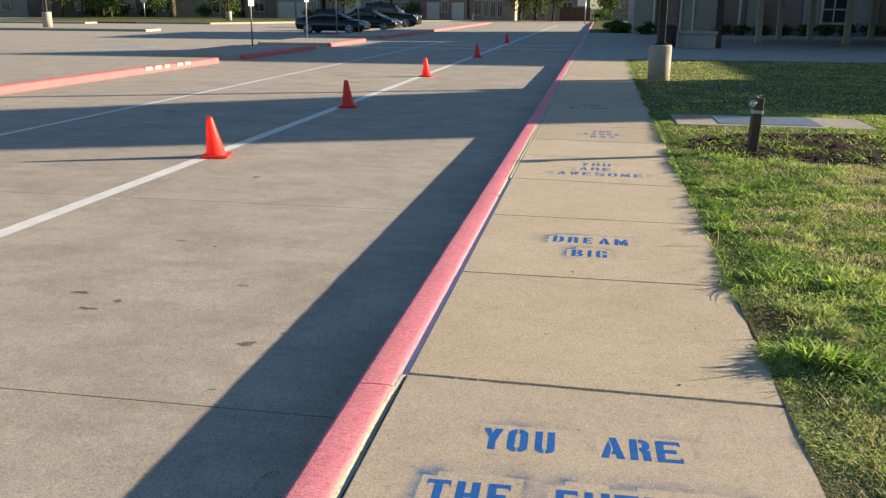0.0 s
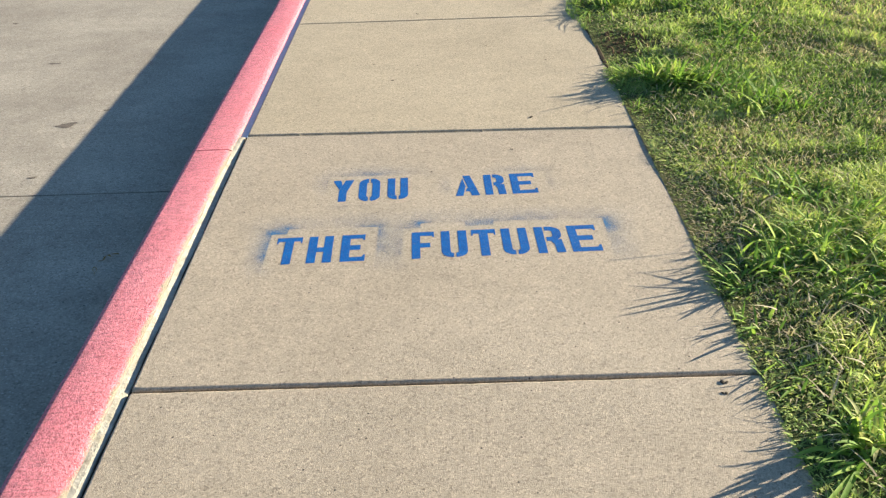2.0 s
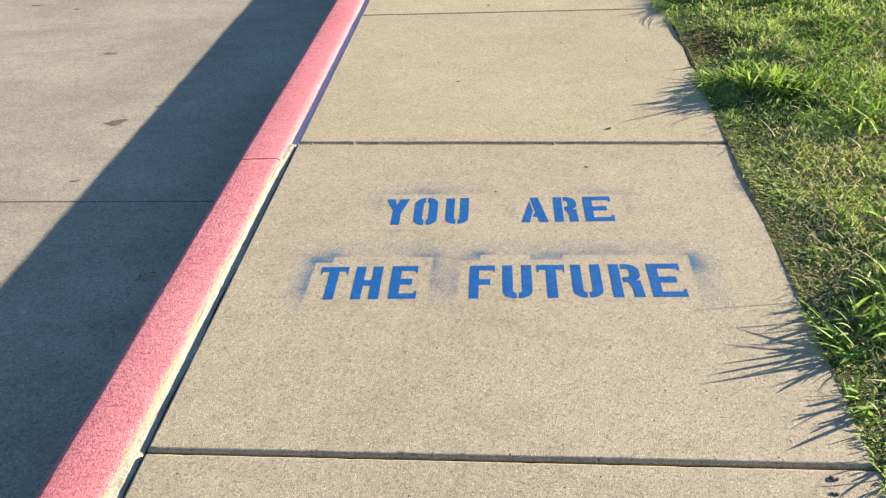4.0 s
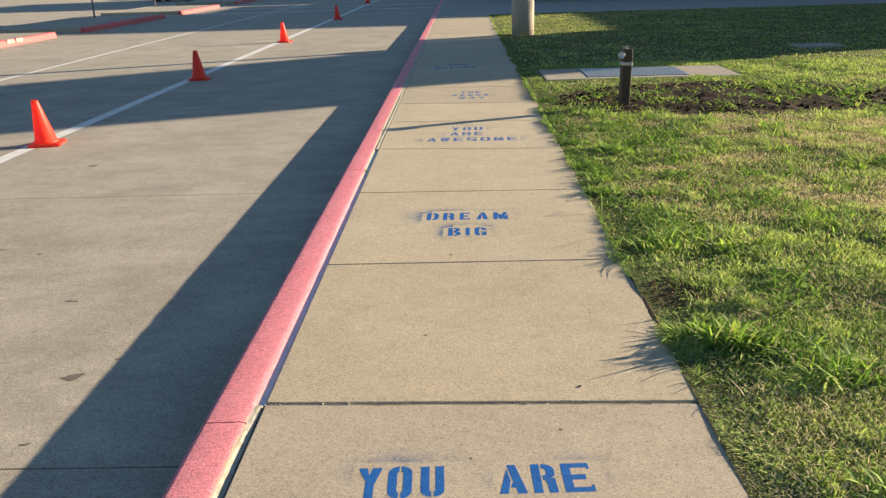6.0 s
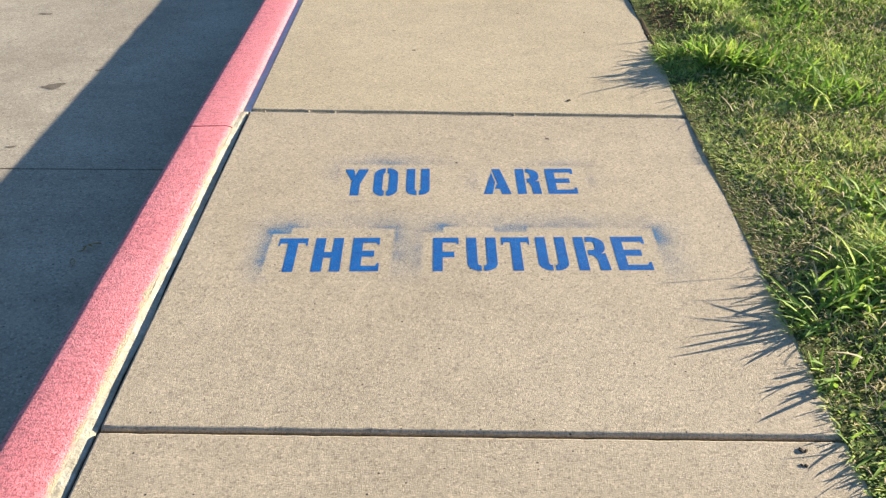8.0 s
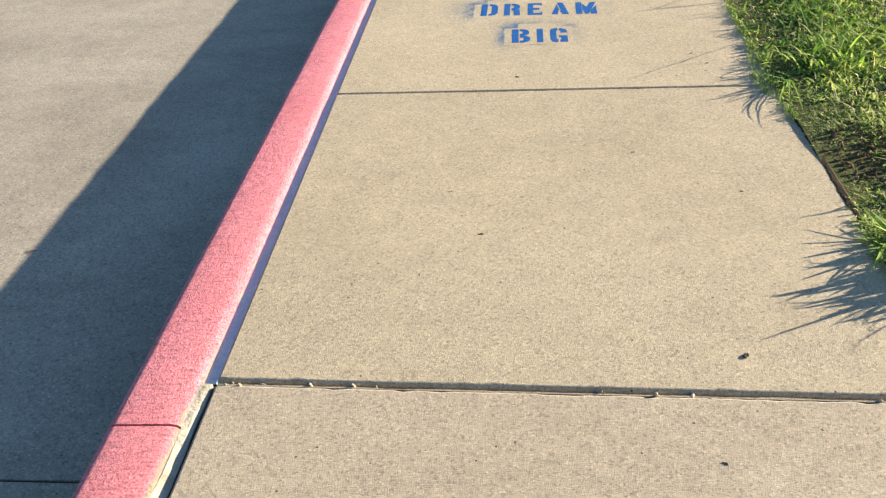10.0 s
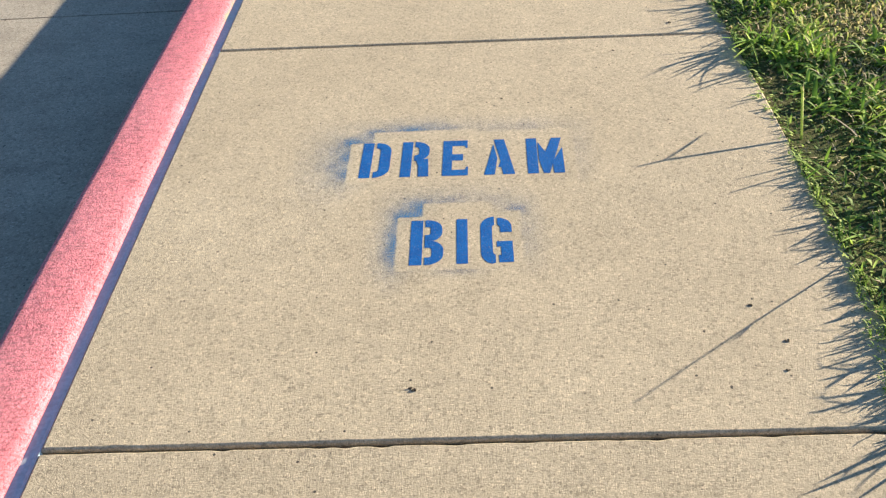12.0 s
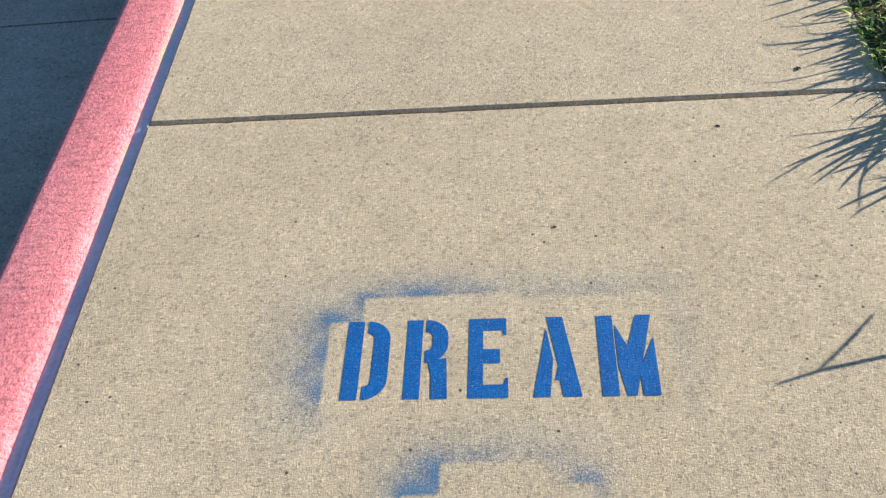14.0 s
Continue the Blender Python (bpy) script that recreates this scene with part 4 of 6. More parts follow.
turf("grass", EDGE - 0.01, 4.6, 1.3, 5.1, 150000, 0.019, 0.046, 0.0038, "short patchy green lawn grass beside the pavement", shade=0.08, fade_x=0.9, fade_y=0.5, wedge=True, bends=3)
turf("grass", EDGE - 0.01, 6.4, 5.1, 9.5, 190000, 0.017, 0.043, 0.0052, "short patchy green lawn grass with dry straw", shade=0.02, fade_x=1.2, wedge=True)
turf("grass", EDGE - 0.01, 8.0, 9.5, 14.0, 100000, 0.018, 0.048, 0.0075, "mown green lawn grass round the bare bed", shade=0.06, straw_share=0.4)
turf("grass", EDGE - 0.01, 15.0, 14.0, 27.5, 90000, 0.02, 0.034, 0.019, "shaded mown lawn grass", calm=True)
# short understory blades, tinted darker than the turf above them
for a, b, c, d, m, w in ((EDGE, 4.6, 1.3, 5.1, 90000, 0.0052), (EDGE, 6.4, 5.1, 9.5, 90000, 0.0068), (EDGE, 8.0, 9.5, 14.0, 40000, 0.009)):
    turf("grass_understory", a, b, c, d, m, 0.014, 0.032, w, "dense short darker-tinted grass under the blades", even=True, shade=0.14, fade_x=1.0, wedge=c < 9)
for a, b, c, d, m in ((EDGE, 4.6, -11.4, 1.9, 18000), (3.7, 15.4, -11.4, 5.0, 28000), (5.0, 15.4, 5.0, 9.6, 16000), (7.2, 15.4, 9.4, 14.1, 10000)):
    turf("grass", a, b, c, d, m, 0.025, 0.06, 0.030, "mown lawn grass with dry straw patches", shade=0.1)
# pale dead blades lying on the lawn
n = 900
dy_ = 1.8 + 6.5 * rng.random(n) ** 1.3
dx_ = EDGE + 0.10 + (0.4 + 0.5 * (dy_ - 1.0)) * rng.random(n) ** 1.3
ob = new("dead_grass", blades("dead_grass", dx_, dy_, lawn_height(dx_, dy_) + 0.014 + 0.02 * rng.random(n), 0.03 + 0.07 * rng.random(n) ** 2, 0.003 + 0.004 * rng.random(n) ** 2, 1.0 + 0.2 * rng.random(n), 0.9 + 0.1 * rng.random(n), M_GRASS, bends=3))
tagged(ob, "pale dry dead blades lying on the lawn", "dead grass", kind="stuff")
# fringe that hangs over the slab edge
n = 9000
fy = 1.0 + 26 * rng.random(n) ** 1.7
fx = EDGE - 0.012 + 0.045 * rng.random(n)
grow = edge_growth(fy)
keep = rng.random(n) < np.clip((vnoise(fx * 0, fy, 0.16, 41) - 0.25) * 2, 0.05, 1) * np.where(np.abs(fy - 4.8) < 0.2, 0.1, 1) * np.clip((grow - 0.10) * 4, 0.02, 1)
fx, fy, grow = fx[keep], fy[keep], grow[keep]
n = len(fx)
ob = new("grass_fringe", blades("grass_fringe", fx, fy, np.maximum(lawn_height(fx, fy), 0.001), (0.014 + 0.045 * rng.random(n) ** 2.5) * np.clip(grow * 2.2, 0.3, 1), 0.003 + 0.002 * rng.random(n) + fy * 0.00025, 0.85 + 0.35 * rng.random(n), 0.1 + 0.6 * rng.random(n), M_GRASS, np.pi + rng.normal(0, 0.9, n), 3))
tagged(ob, "ragged grass hanging over the slab edge", "grass", kind="stuff")

# longer clumps spilling over the edge further on
n = 4200
sy = 8.8 + 13.0 * rng.random(n)
spill = vnoise(sy * 0, sy, 0.22, 47)
sy, spill = sy[spill > 0.35], spill[spill > 0.35]
n = len(sy)
sx_ = EDGE + 0.02 - 0.075 * np.clip(spill - 0.35, 0, 0.5) * rng.random(n) * 2
ob = new("grass_fringe", blades("grass_fringe", sx_, sy, np.maximum(lawn_height(sx_, sy), 0.001), 0.018 + 0.035 * rng.random(n) ** 1.5, 0.008 + 0.006 * rng.random(n), 0.75 + 0.35 * rng.random(n), 0.30 * rng.random(n) ** 1.3, M_GRASS, np.pi + rng.normal(0, 1.0, n), 3))
tagged(ob, "ragged grass clumps spilling over the slab edge", "grass", kind="stuff")

# short dense shaded blades creeping over the slab edge
n = 1900
cy = 5.06 + 1.3 * rng.random(n)
cy = cy[rng.random(n) < np.clip((vnoise(cy * 0, cy, 0.07, 43) - 0.35) * 2.2, 0.04, 1) * np.clip((6.3 - cy) / 0.6, 0.2, 1)]
n = len(cy)
cx = 1.525 - (0.055 * np.exp(-((cy - 5.4) / 0.22) ** 2) + 0.022) * rng.random(n) ** 1.5
ob = new("grass_fringe", blades("grass_fringe", cx, cy, np.full(n, 0.0008), 0.008 + 0.020 * rng.random(n) ** 2.2, 0.0026 + 0.002 * rng.random(n), 0.55 + 0.5 * rng.random(n), 0.02 + 0.42 * rng.random(n), M_GRASS, np.pi + rng.normal(0, 1.3, n), 3))
tagged(ob, "dense short grass creeping over the slab edge", "grass", kind="stuff")


def ribbons(bm, rnd, n, length, width, rise, spread, lay, sections=5, limp=1.0):
    """Arching pointed leaves from one root, as curved folded ribbons."""
    lay_t = bm.verts.layers.float.get("tint") or bm.verts.layers.float.new("tint")
    for i in range(n):
        az = rnd.random() * 2 * math.pi
        ln = length * (0.5 + 0.42 * rnd.random())
        wd = width * (0.6 + 0.6 * rnd.random())
        el = radians(rise + (rnd.random() - 0.5) * 46)
        droop = (0.8 + 0.9 * rnd.random()) * limp
        p = Vector((spread * (rnd.random() - 0.5), spread * (rnd.random() - 0.5), -0.004))
        tint = 0.95 + 0.05 * rnd.random() if rnd.random() < 0.04 else lay * (0.3 + 0.75 * rnd.random())
        side = Vector((-math.sin(az), math.cos(az), 0))
        prev = None
        for k in range(sections + 1):
            f = k / sections
            ww = wd * (0.55 + 1.3 * f) * (1 - f) ** 0.8 if k < sections else 0.0
            q = p.copy()
            if k < sections:
                row_v = [bm.verts.new(q - side * ww / 2 + Vector((0, 0, ww * 0.18))), bm.verts.new(q), bm.verts.new(q + side * ww / 2 + Vector((0, 0, ww * 0.18)))]
            else:
                row_v = [bm.verts.new(q)]
            for v in row_v:
                v[lay_t] = min(tint, 1.0)
            if prev:
                if len(row_v) == 3:
                    for j in range(2):
                        bm.faces.new((prev[j], prev[j + 1], row_v[j + 1], row_v[j])).smooth = True
                else:
                    for j in range(2):
                        bm.faces.new((prev[j], prev[j + 1], row_v[0])).smooth = True
            prev = row_v
            e = el - droop * f * f
            p += Vector((math.cos(az) * math.cos(e), math.sin(az) * math.cos(e), math.sin(e))) * ln / sections
            p.z = max(p.z, 0.004)
    return bm


def tuft(x, y, n, length, width, seed, stalks=0, rise=55, lay=0.75, spread=0.07):
    rnd = random.Random(seed)
    t = thing("grass_tuft", "coarse green weed tuft at the lawn edge", "grass tuft", pose(x, y, float(lawn_height(x, y)) - 0.002), "weed tufts in the lawn")
    part("leaves", ribbons(BM(), rnd, int(n * 1.7), length, width, rise, spread, lay), M_WEED, t)
    for k in range(stalks):
        bm = BM()
        lt = bm.verts.layers.float.new("tint")
        az, h = math.pi + (rnd.random() - 0.5) * 2.4, 0.07 + 0.07 * rnd.random()
        a = Vector((0, 0, 0))
        b = Vector((math.cos(az) * h * 0.25, math.sin(az) * h * 0.25, h * 0.6))
        c = Vector((math.cos(az) * h * 0.8, math.sin(az) * h * 0.8, h))
        tube(bm, a, b, 0.0014, 0.0012, 5)
        tube(bm, b, c, 0.0012, 0.0009, 5)
        tube(bm, c, c + Vector((math.cos(az), math.sin(az), 0.25)) * 0.022, 0.0036, 0.001, 5)
        for v in bm.verts:
            v[lt] = 0.9
        part("seed_stalk", bm, M_WEED, t)
    return t


def leaning_leaf(bm, base, tip, width, tint, sag=0.25, sections=6):
    """One long pointed leaf from its root to its tip, bowed upwards on the way."""
    lt = bm.verts.layers.float.get("tint") or bm.verts.layers.float.new("tint")
    base, tip = Vector(base), Vector(tip)
    mid = base.lerp(tip, 0.45) + Vector((0.0, 0.0, (tip - base).length * sag))
    run = Vector((tip.x - base.x, tip.y - base.y, 0.0))
    side = Vector((-run.y, run.x, 0.0)).normalized() if run.length > 1e-4 else Vector((0.0, 1.0, 0.0))
    prev = None
    for k in range(sections + 1):
        f = k / sections
        p = base * (1 - f) ** 2 + mid * (2 * f * (1 - f)) + tip * f * f
        ww = width * (0.55 + 1.2 * f) * (1 - f) ** 0.7
        ring = [bm.verts.new(p - side * ww / 2 + Vector((0, 0, ww * 0.2))), bm.verts.new(p), bm.verts.new(p + side * ww / 2 + Vector((0, 0, ww * 0.2)))] if k < sections else [bm.verts.new(p)]
        for v in ring:
            v[lt] = tint
        if prev:
            for j in range(2):
                bm.faces.new((prev[j], prev[j + 1], ring[j + 1], ring[j]) if len(ring) == 3 else (prev[j], prev[j + 1], ring[0])).smooth = True
        prev = ring
    return bm


REACH = (math.cos(radians(SUN_AZ)) / math.tan(radians(SUN_EL)), math.sin(radians(SUN_AZ)) / math.tan(radians(SUN_EL)))


def leaning_tuft(x, y, reaches, width, seed, lean_x=1.48):
    """A tuft at the slab edge with long leaves over the concrete; reaches: where their shadows end on it."""
    rnd = random.Random(seed)
    z = float(lawn_height(x, y))
    t = thing("grass_tuft", "coarse green weed tuft leaning over the slab edge", "grass tuft", pose(x, y, z), "weed tufts in the lawn")
    bm = BM()
    for sx, sy in reaches:
        for k in range(2 if rnd.random() < 0.35 else 1):
            lx = lean_x + rnd.uniform(-0.03, 0.05)
            h = (lx - sx) / REACH[0] * (1.0 if k == 0 else rnd.uniform(0.45, 0.8))
            tip = (lx - x, sy + REACH[1] * h + (rnd.uniform(-0.03, 0.03) if k else 0.0) - y, h - z)
            leaning_leaf(bm, (rnd.uniform(-0.02, 0.03), rnd.uniform(-0.035, 0.035), -0.004), tip, width * rnd.uniform(0.7, 1.15), 0.3 + 0.45 * rnd.random(), rnd.uniform(0.02, 0.12))
    ribbons(bm, rnd, 14, 0.075, width * 0.9, 36, 0.10, 0.7, limp=0.4)
    part("leaves", bm, M_WEED, t)
    return t


leaning_tuft(1.575, 2.72, ((1.198, 2.589), (1.25, 2.66), (1.30, 2.62), (1.27, 2.74), (1.33, 2.80), (1.36, 2.70), (1.22, 2.62)), 0.013, 1)
leaning_tuft(1.565, 2.53, ((1.342, 2.39), (1.40, 2.44)), 0.013, 2)
leaning_tuft(1.565, 2.31, ((1.432, 2.233),), 0.010, 3)
leaning_tuft(1.60, 2.07, ((1.321, 1.984), (1.36, 1.95), (1.34, 1.90), (1.40, 2.02), (1.38, 1.86)), 0.017, 4)
leaning_tuft(1.575, 4.37, ((1.312, 4.311), (1.283, 4.142), (1.29, 4.22), (1.31, 4.26), (1.33, 4.38), (1.36, 4.45), (1.34, 4.17)), 0.013, 5)
leaning_tuft(1.56, 4.00, ((1.424, 3.874),), 0.010, 6)
leaning_tuft(1.57, 5.38, ((1.235, 5.218), (1.27, 5.24), (1.31, 5.20), (1.351, 5.11), (1.385, 5.061), (1.36, 5.16), (1.40, 5.0)), 0.011, 7)
leaning_tuft(1.57, 6.72, ((1.20, 6.52), (1.25, 6.57), (1.30, 6.62), (1.33, 6.50), (1.36, 6.44), (1.27, 6.66)), 0.011, 8)
leaning_tuft(1.55, 6.06, ((1.299, 5.992), (1.36, 6.03)), 0.008, 9)
leaning_tuft(1.555, 5.55, ((1.38, 5.42), (1.40, 5.47)), 0.008, 10)
leaning_tuft(1.55, 5.85, ((1.39, 5.75), (1.40, 5.80)), 0.008, 11)
leaning_tuft(1.56, 7.15, ((1.30, 7.02), (1.33, 7.08)), 0.011, 12)
leaning_tuft(1.56, 7.75, ((1.28, 7.60), (1.33, 7.68)), 0.012, 13)
leaning_tuft(1.56, 8.6, ((1.26, 8.45), (1.32, 8.52)), 0.012, 14)


def grass_stalk(x, y, joints, r=0.0013, blade=None, broad=0.006):
    """A thin bare stalk through the points given above its root, with a folded leaf where there is one."""
    z = float(lawn_height(x, y))
    t = thing("grass_stalk", "thin bent seed stalk at the lawn edge", "grass stalk", pose(x, y, z), "seed stalks in the lawn")
    bm = BM()
    lt = bm.verts.layers.float.new("tint")
    prev = Vector((0, 0, -0.004))
    for i, p in enumerate(joints):
        q = Vector((p[0] - x, p[1] - y, p[2] - z))
        tube(bm, prev, q, r * (1 - 0.15 * i), r * (0.85 - 0.15 * i), 5)
        prev = q
    for v in bm.verts:
        v[lt] = 0.9
    part("stem", bm, M_WEED, t)
    if blade:
        a, b = (Vector((p[0] - x, p[1] - y, p[2] - z)) for p in blade)
        part("leaf_blade", leaning_leaf(BM(), a, b, broad, 0.7, -0.08), M_WEED, t)
    return t


grass_stalk(1.55, 6.205, ((1.557, 6.281, 0.085), (1.551, 6.285, 0.101)), 0.0034, ((1.557, 6.281, 0.085), (1.533, 6.334, 0.050)), 0.019)
grass_stalk(1.55, 5.79, ((1.528, 5.70, 0.062), (1.501, 5.607, 0.118)), 0.0015, ((1.528, 5.70, 0.062), (1.50, 5.66, 0.070)))
grass_stalk(1.72, 2.95, ((1.71, 3.0, 0.06), (1.68, 3.05, 0.11)))
grass_stalk(1.70, 2.78, ((1.69, 2.83, 0.05), (1.67, 2.87, 0.09)))
grass_stalk(1.86, 5.95, ((1.83, 6.0, 0.05), (1.78, 6.10, 0.07)))
tuft(1.73, 4.30, 66, 0.17, 0.018, 2, 0, 58, 1.0, 0.15)
tuft(1.68, 4.40, 36, 0.10, 0.014, 21, 0, 50, 0.7, 0.12)
# low leaves in dark tints: the shadow inside the clumps is put into their colour
tuft(1.74, 4.28, 80, 0.13, 0.016, 26, 0, 30, 0.36, 0.2)
tuft(1.86, 4.27, 60, 0.13, 0.015, 27, 0, 32, 0.42, 0.2)
tuft(1.72, 5.46, 60, 0.11, 0.012, 28, 0, 30, 0.40, 0.18)
tuft(1.80, 5.60, 50, 0.13, 0.013, 29, 0, 40, 0.50, 0.22)
tuft(1.88, 2.84, 60, 0.14, 0.013, 30, 0, 40, 0.40, 0.3)
tuft(1.83, 4.22, 36, 0.16, 0.017, 22, 0, 40, 1.05, 0.12)
tuft(1.72, 5.52, 60, 0.15, 0.012, 4, 0, 45, 0.9, 0.2)
tuft(1.66, 2.80, 30, 0.12, 0.013, 5, 0, 46, 0.85, 0.12)
tuft(1.80, 2.86, 56, 0.16, 0.014, 6, 0, 40, 1.0, 0.22)
tuft(1.98, 2.98, 46, 0.17, 0.015, 23, 0, 34, 1.0, 0.22)
tuft(2.05, 2.72, 34, 0.16, 0.014, 24, 0, 36, 0.9, 0.2)
tuft(1.66, 2.12, 24, 0.14, 0.016, 7, 0, 60, 1.0, 0.08)
tuft(1.66, 6.66, 40, 0.11, 0.012, 8, 0, 46, 0.85, 0.16)
tuft(1.80, 6.30, 36, 0.12, 0.011, 9, 0, 36, 0.9, 0.2)
tuft(1.86, 5.75, 36, 0.13, 0.012, 25, 0, 34, 0.95, 0.22)
tuft(1.62, 7.42, 60, 0.12, 0.011, 10, 0, 46, 0.7, 0.16)
tuft(1.68, 6.95, 60, 0.12, 0.010, 11, 0, 48, 0.8, 0.18)
tuft(1.62, 8.30, 40, 0.11, 0.010, 12, 0, 45, 0.6, 0.14)
trn = random.Random(44)
for i in range(90):
    x = 1.92 + 3.0 * trn.random() ** 1.5
    y = 2.0 + 7.8 * trn.random()
    if float(bareness(x, y)) < 0.4:
        big = trn.random() ** 2
        tuft(x, y, 20 + int(26 * trn.random()), 0.10 + 0.10 * big, 0.011 + 0.009 * trn.random(), 60 + i, 0, 34 + 16 * trn.random(), 0.6 + 0.45 * trn.random(), 0.16 + 0.12 * big)
for i in range(26):
    y = 5.5 + 6.0 * trn.random()
    tuft(1.60 + 0.10 * trn.random(), y, 28, 0.07 + 0.05 * trn.random(), 0.015, 260 + i, 0, 28, 0.4 + 0.35 * trn.random(), 0.2)
for i in range(30):
    tuft(1.75 + 0.9 * trn.random(), 5.2 + 4.0 * trn.random(), 34, 0.12 + 0.05 * trn.random(), 0.016, 300 + i, 0, 24 + 14 * trn.random(), 0.4 + 0.35 * trn.random(), 0.34)
for i in range(24):
    a, r = trn.random() * 6.283, trn.random() ** 0.5
    tuft(3.7 + 1.6 * r * math.cos(a), 10.5 + 0.8 * r * math.sin(a), 20 + int(26 * trn.random()), 0.16, 0.026, 340 + i, 0, 30, 0.8 + 0.2 * trn.random(), 0.42)
for i in range(18):
    tuft(1.6 + 5.0 * trn.random(), 9.4 + 2.6 * trn.random(), 30, 0.14, 0.018, 160 + i, 0, 36, 0.8 + 0.2 * trn.random(), 0.3)

tuft(-0.02, 7.46, 9, 0.035, 0.005, 400, 0, 40, 0.5, 0.02)
# bare bed
M_CLOD = plain("crumbled_earth", (0.022, 0.014, 0.009), (0.045, 0.028, 0.018), 9, 0.95, 0, 1.0, 60)
bm = BM()
pr = random.Random(9)
bed = [[bm.verts.new((3.6 + 1.85 * (i / 20 - 1), 10.55 + 1.2 * (j / 14 - 1), float(lawn_height(3.6 + 1.85 * (i / 20 - 1), 10.55 + 1.2 * (j / 14 - 1))) + 0.03 * (1 - ((i / 20 - 1) ** 2 + (j / 14 - 1) ** 2) * (0.9 + 0.5 * noise.noise(Vector((i * 0.23, j * 0.27, 3.0))))) - 0.004 + 0.030 * noise.noise(Vector((i * 0.9, j * 1.1, 9.0))))) for i in range(41)] for j in range(29)]
for j in range(28):
    for i in range(40):
        bm.faces.new((bed[j][i], bed[j][i + 1], bed[j + 1][i + 1], bed[j + 1][i]))
for i in range(1000):
    a, r = pr.random() * 6.283, pr.random() ** 0.6
    x, y = 3.5 + 1.75 * r * math.cos(a), 10.55 + 1.05 * r * math.sin(a)
    s = 0.008 + 0.028 * pr.random() ** 2
    m4 = pose(x, y, float(lawn_height(x, y)) + s * 0.2, pr.random() * 360, pr.random() * 360, pr.random() * 360) @ Matrix.Diagonal((s, s * 0.8, s * 0.5, 1))
    bmesh.ops.create_icosphere(bm, subdivisions=1, radius=1.0, matrix=m4)
tagged(new("soil_clods", mesh_of("soil_clods", bm, M_CLOD)), "dark crumbly clods of bare earth", "soil", kind="stuff")
bm = BM()
for i in range(220):
    a, r = pr.random() * 6.283, pr.random() ** 0.6
    x, y = 1.66 + 0.13 * r * math.cos(a), 4.82 + 0.17 * r * math.sin(a)
    s = 0.003 + 0.008 * pr.random() ** 2
    m4 = pose(x, y, float(lawn_height(x, y)) + s * 0.2, pr.random() * 360, pr.random() * 360, pr.random() * 360) @ Matrix.Diagonal((s * 1.6, s * 0.6, s * 0.5, 1))
    bmesh.ops.create_icosphere(bm, subdivisions=1, radius=1.0, matrix=m4)
M_LITTER = plain("brown_litter", (0.10, 0.065, 0.04), (0.22, 0.15, 0.09), 60, 0.95, 0, 1.0, 150)
tagged(new("dry_litter", mesh_of("dry_litter", bm, M_LITTER)), "reddish brown dry litter at the slab edge", "litter", kind="stuff")

bm = BM()
prev = None
for i in range(140):
    y = 4.42 + 0.80 * i / 139
    fade = min(1.0, 6 * i / 139, 6 * (139 - i) / 139)
    out = fade * (0.022 + 0.016 * noise.noise(Vector((y * 7.0, 3.0, 1.0))) + 0.014 * noise.noise(Vector((y * 31.0, 5.0, 1.0))) + 0.006 * noise.noise(Vector((y * 90.0, 5.0, 1.0))))
    out = max(out, 0.0)
    lift = 0.004 + 0.003 * noise.noise(Vector((y * 40.0, 1.0, 4.0)))
    ring = [bm.verts.new(p) for p in ((1.521 - out * 0.5, y, 0.0004), (1.522 - out * 0.3, y, lift * 0.3 * fade + 0.0006), (1.526, y, 0.002 * fade + 0.001), (1.534, y, -0.004))]
    if prev:
        for j in range(3):
            bm.faces.new((prev[j], ring[j], ring[j + 1], prev[j + 1]))
    prev = ring
bmesh.ops.recalc_face_normals(bm, faces=bm.faces)
tagged(new("edge_soil", mesh_of("edge_soil", bm, M_SOIL)), "brown soil and litter creeping over the slab edge", "soil", kind="stuff")

# fallen bits on the concrete
M_DEBRIS = plain("dark_debris", (0.045, 0.035, 0.025), (0.09, 0.065, 0.04), 60, 0.9)
M_DRYLEAF = plain("yellow_leaf", (0.34, 0.24, 0.05), (0.26, 0.15, 0.03), 60, 0.7)
for i, (x, y, s) in enumerate(((1.325, 5.55, 0.007), (1.307, 5.478, 0.006), (0.986, 4.874, 0.006), (1.256, 4.637, 0.007), (0.45, 4.652, 0.007), (0.545, 4.43, 0.008), (1.121, 3.958, 0.012), (0.727, 3.493, 0.007), (0.639, 5.46, 0.009), (1.282, 5.647, 0.007), (1.169, 6.701, 0.006), (0.84, 6.459, 0.006), (1.36, 6.86, 0.009), (1.42, 2.32, 0.012), (1.41, 2.28, 0.009), (1.02, 3.66, 0.006))):
    bm = BM()
    rb = random.Random(i)
    for k in range(3):
        m4 = pose(rb.uniform(-0.6, 0.6) * s, rb.uniform(-0.3, 0.3) * s, s * 0.12, 0, 0, rb.uniform(0, 180)) @ Matrix.Diagonal((s * 0.55, s * 0.3, s * 0.2, 1))
        bmesh.ops.create_icosphere(bm, subdivisions=1, radius=1.0, matrix=m4)
    ob = new("debris", mesh_of("debris", bm, M_DEBRIS))
    ob.matrix_basis = pose(x, y, 0.0)
    tagged(ob, "tiny dark crumb of debris lying on concrete", "debris", "crumbs on the pavement")


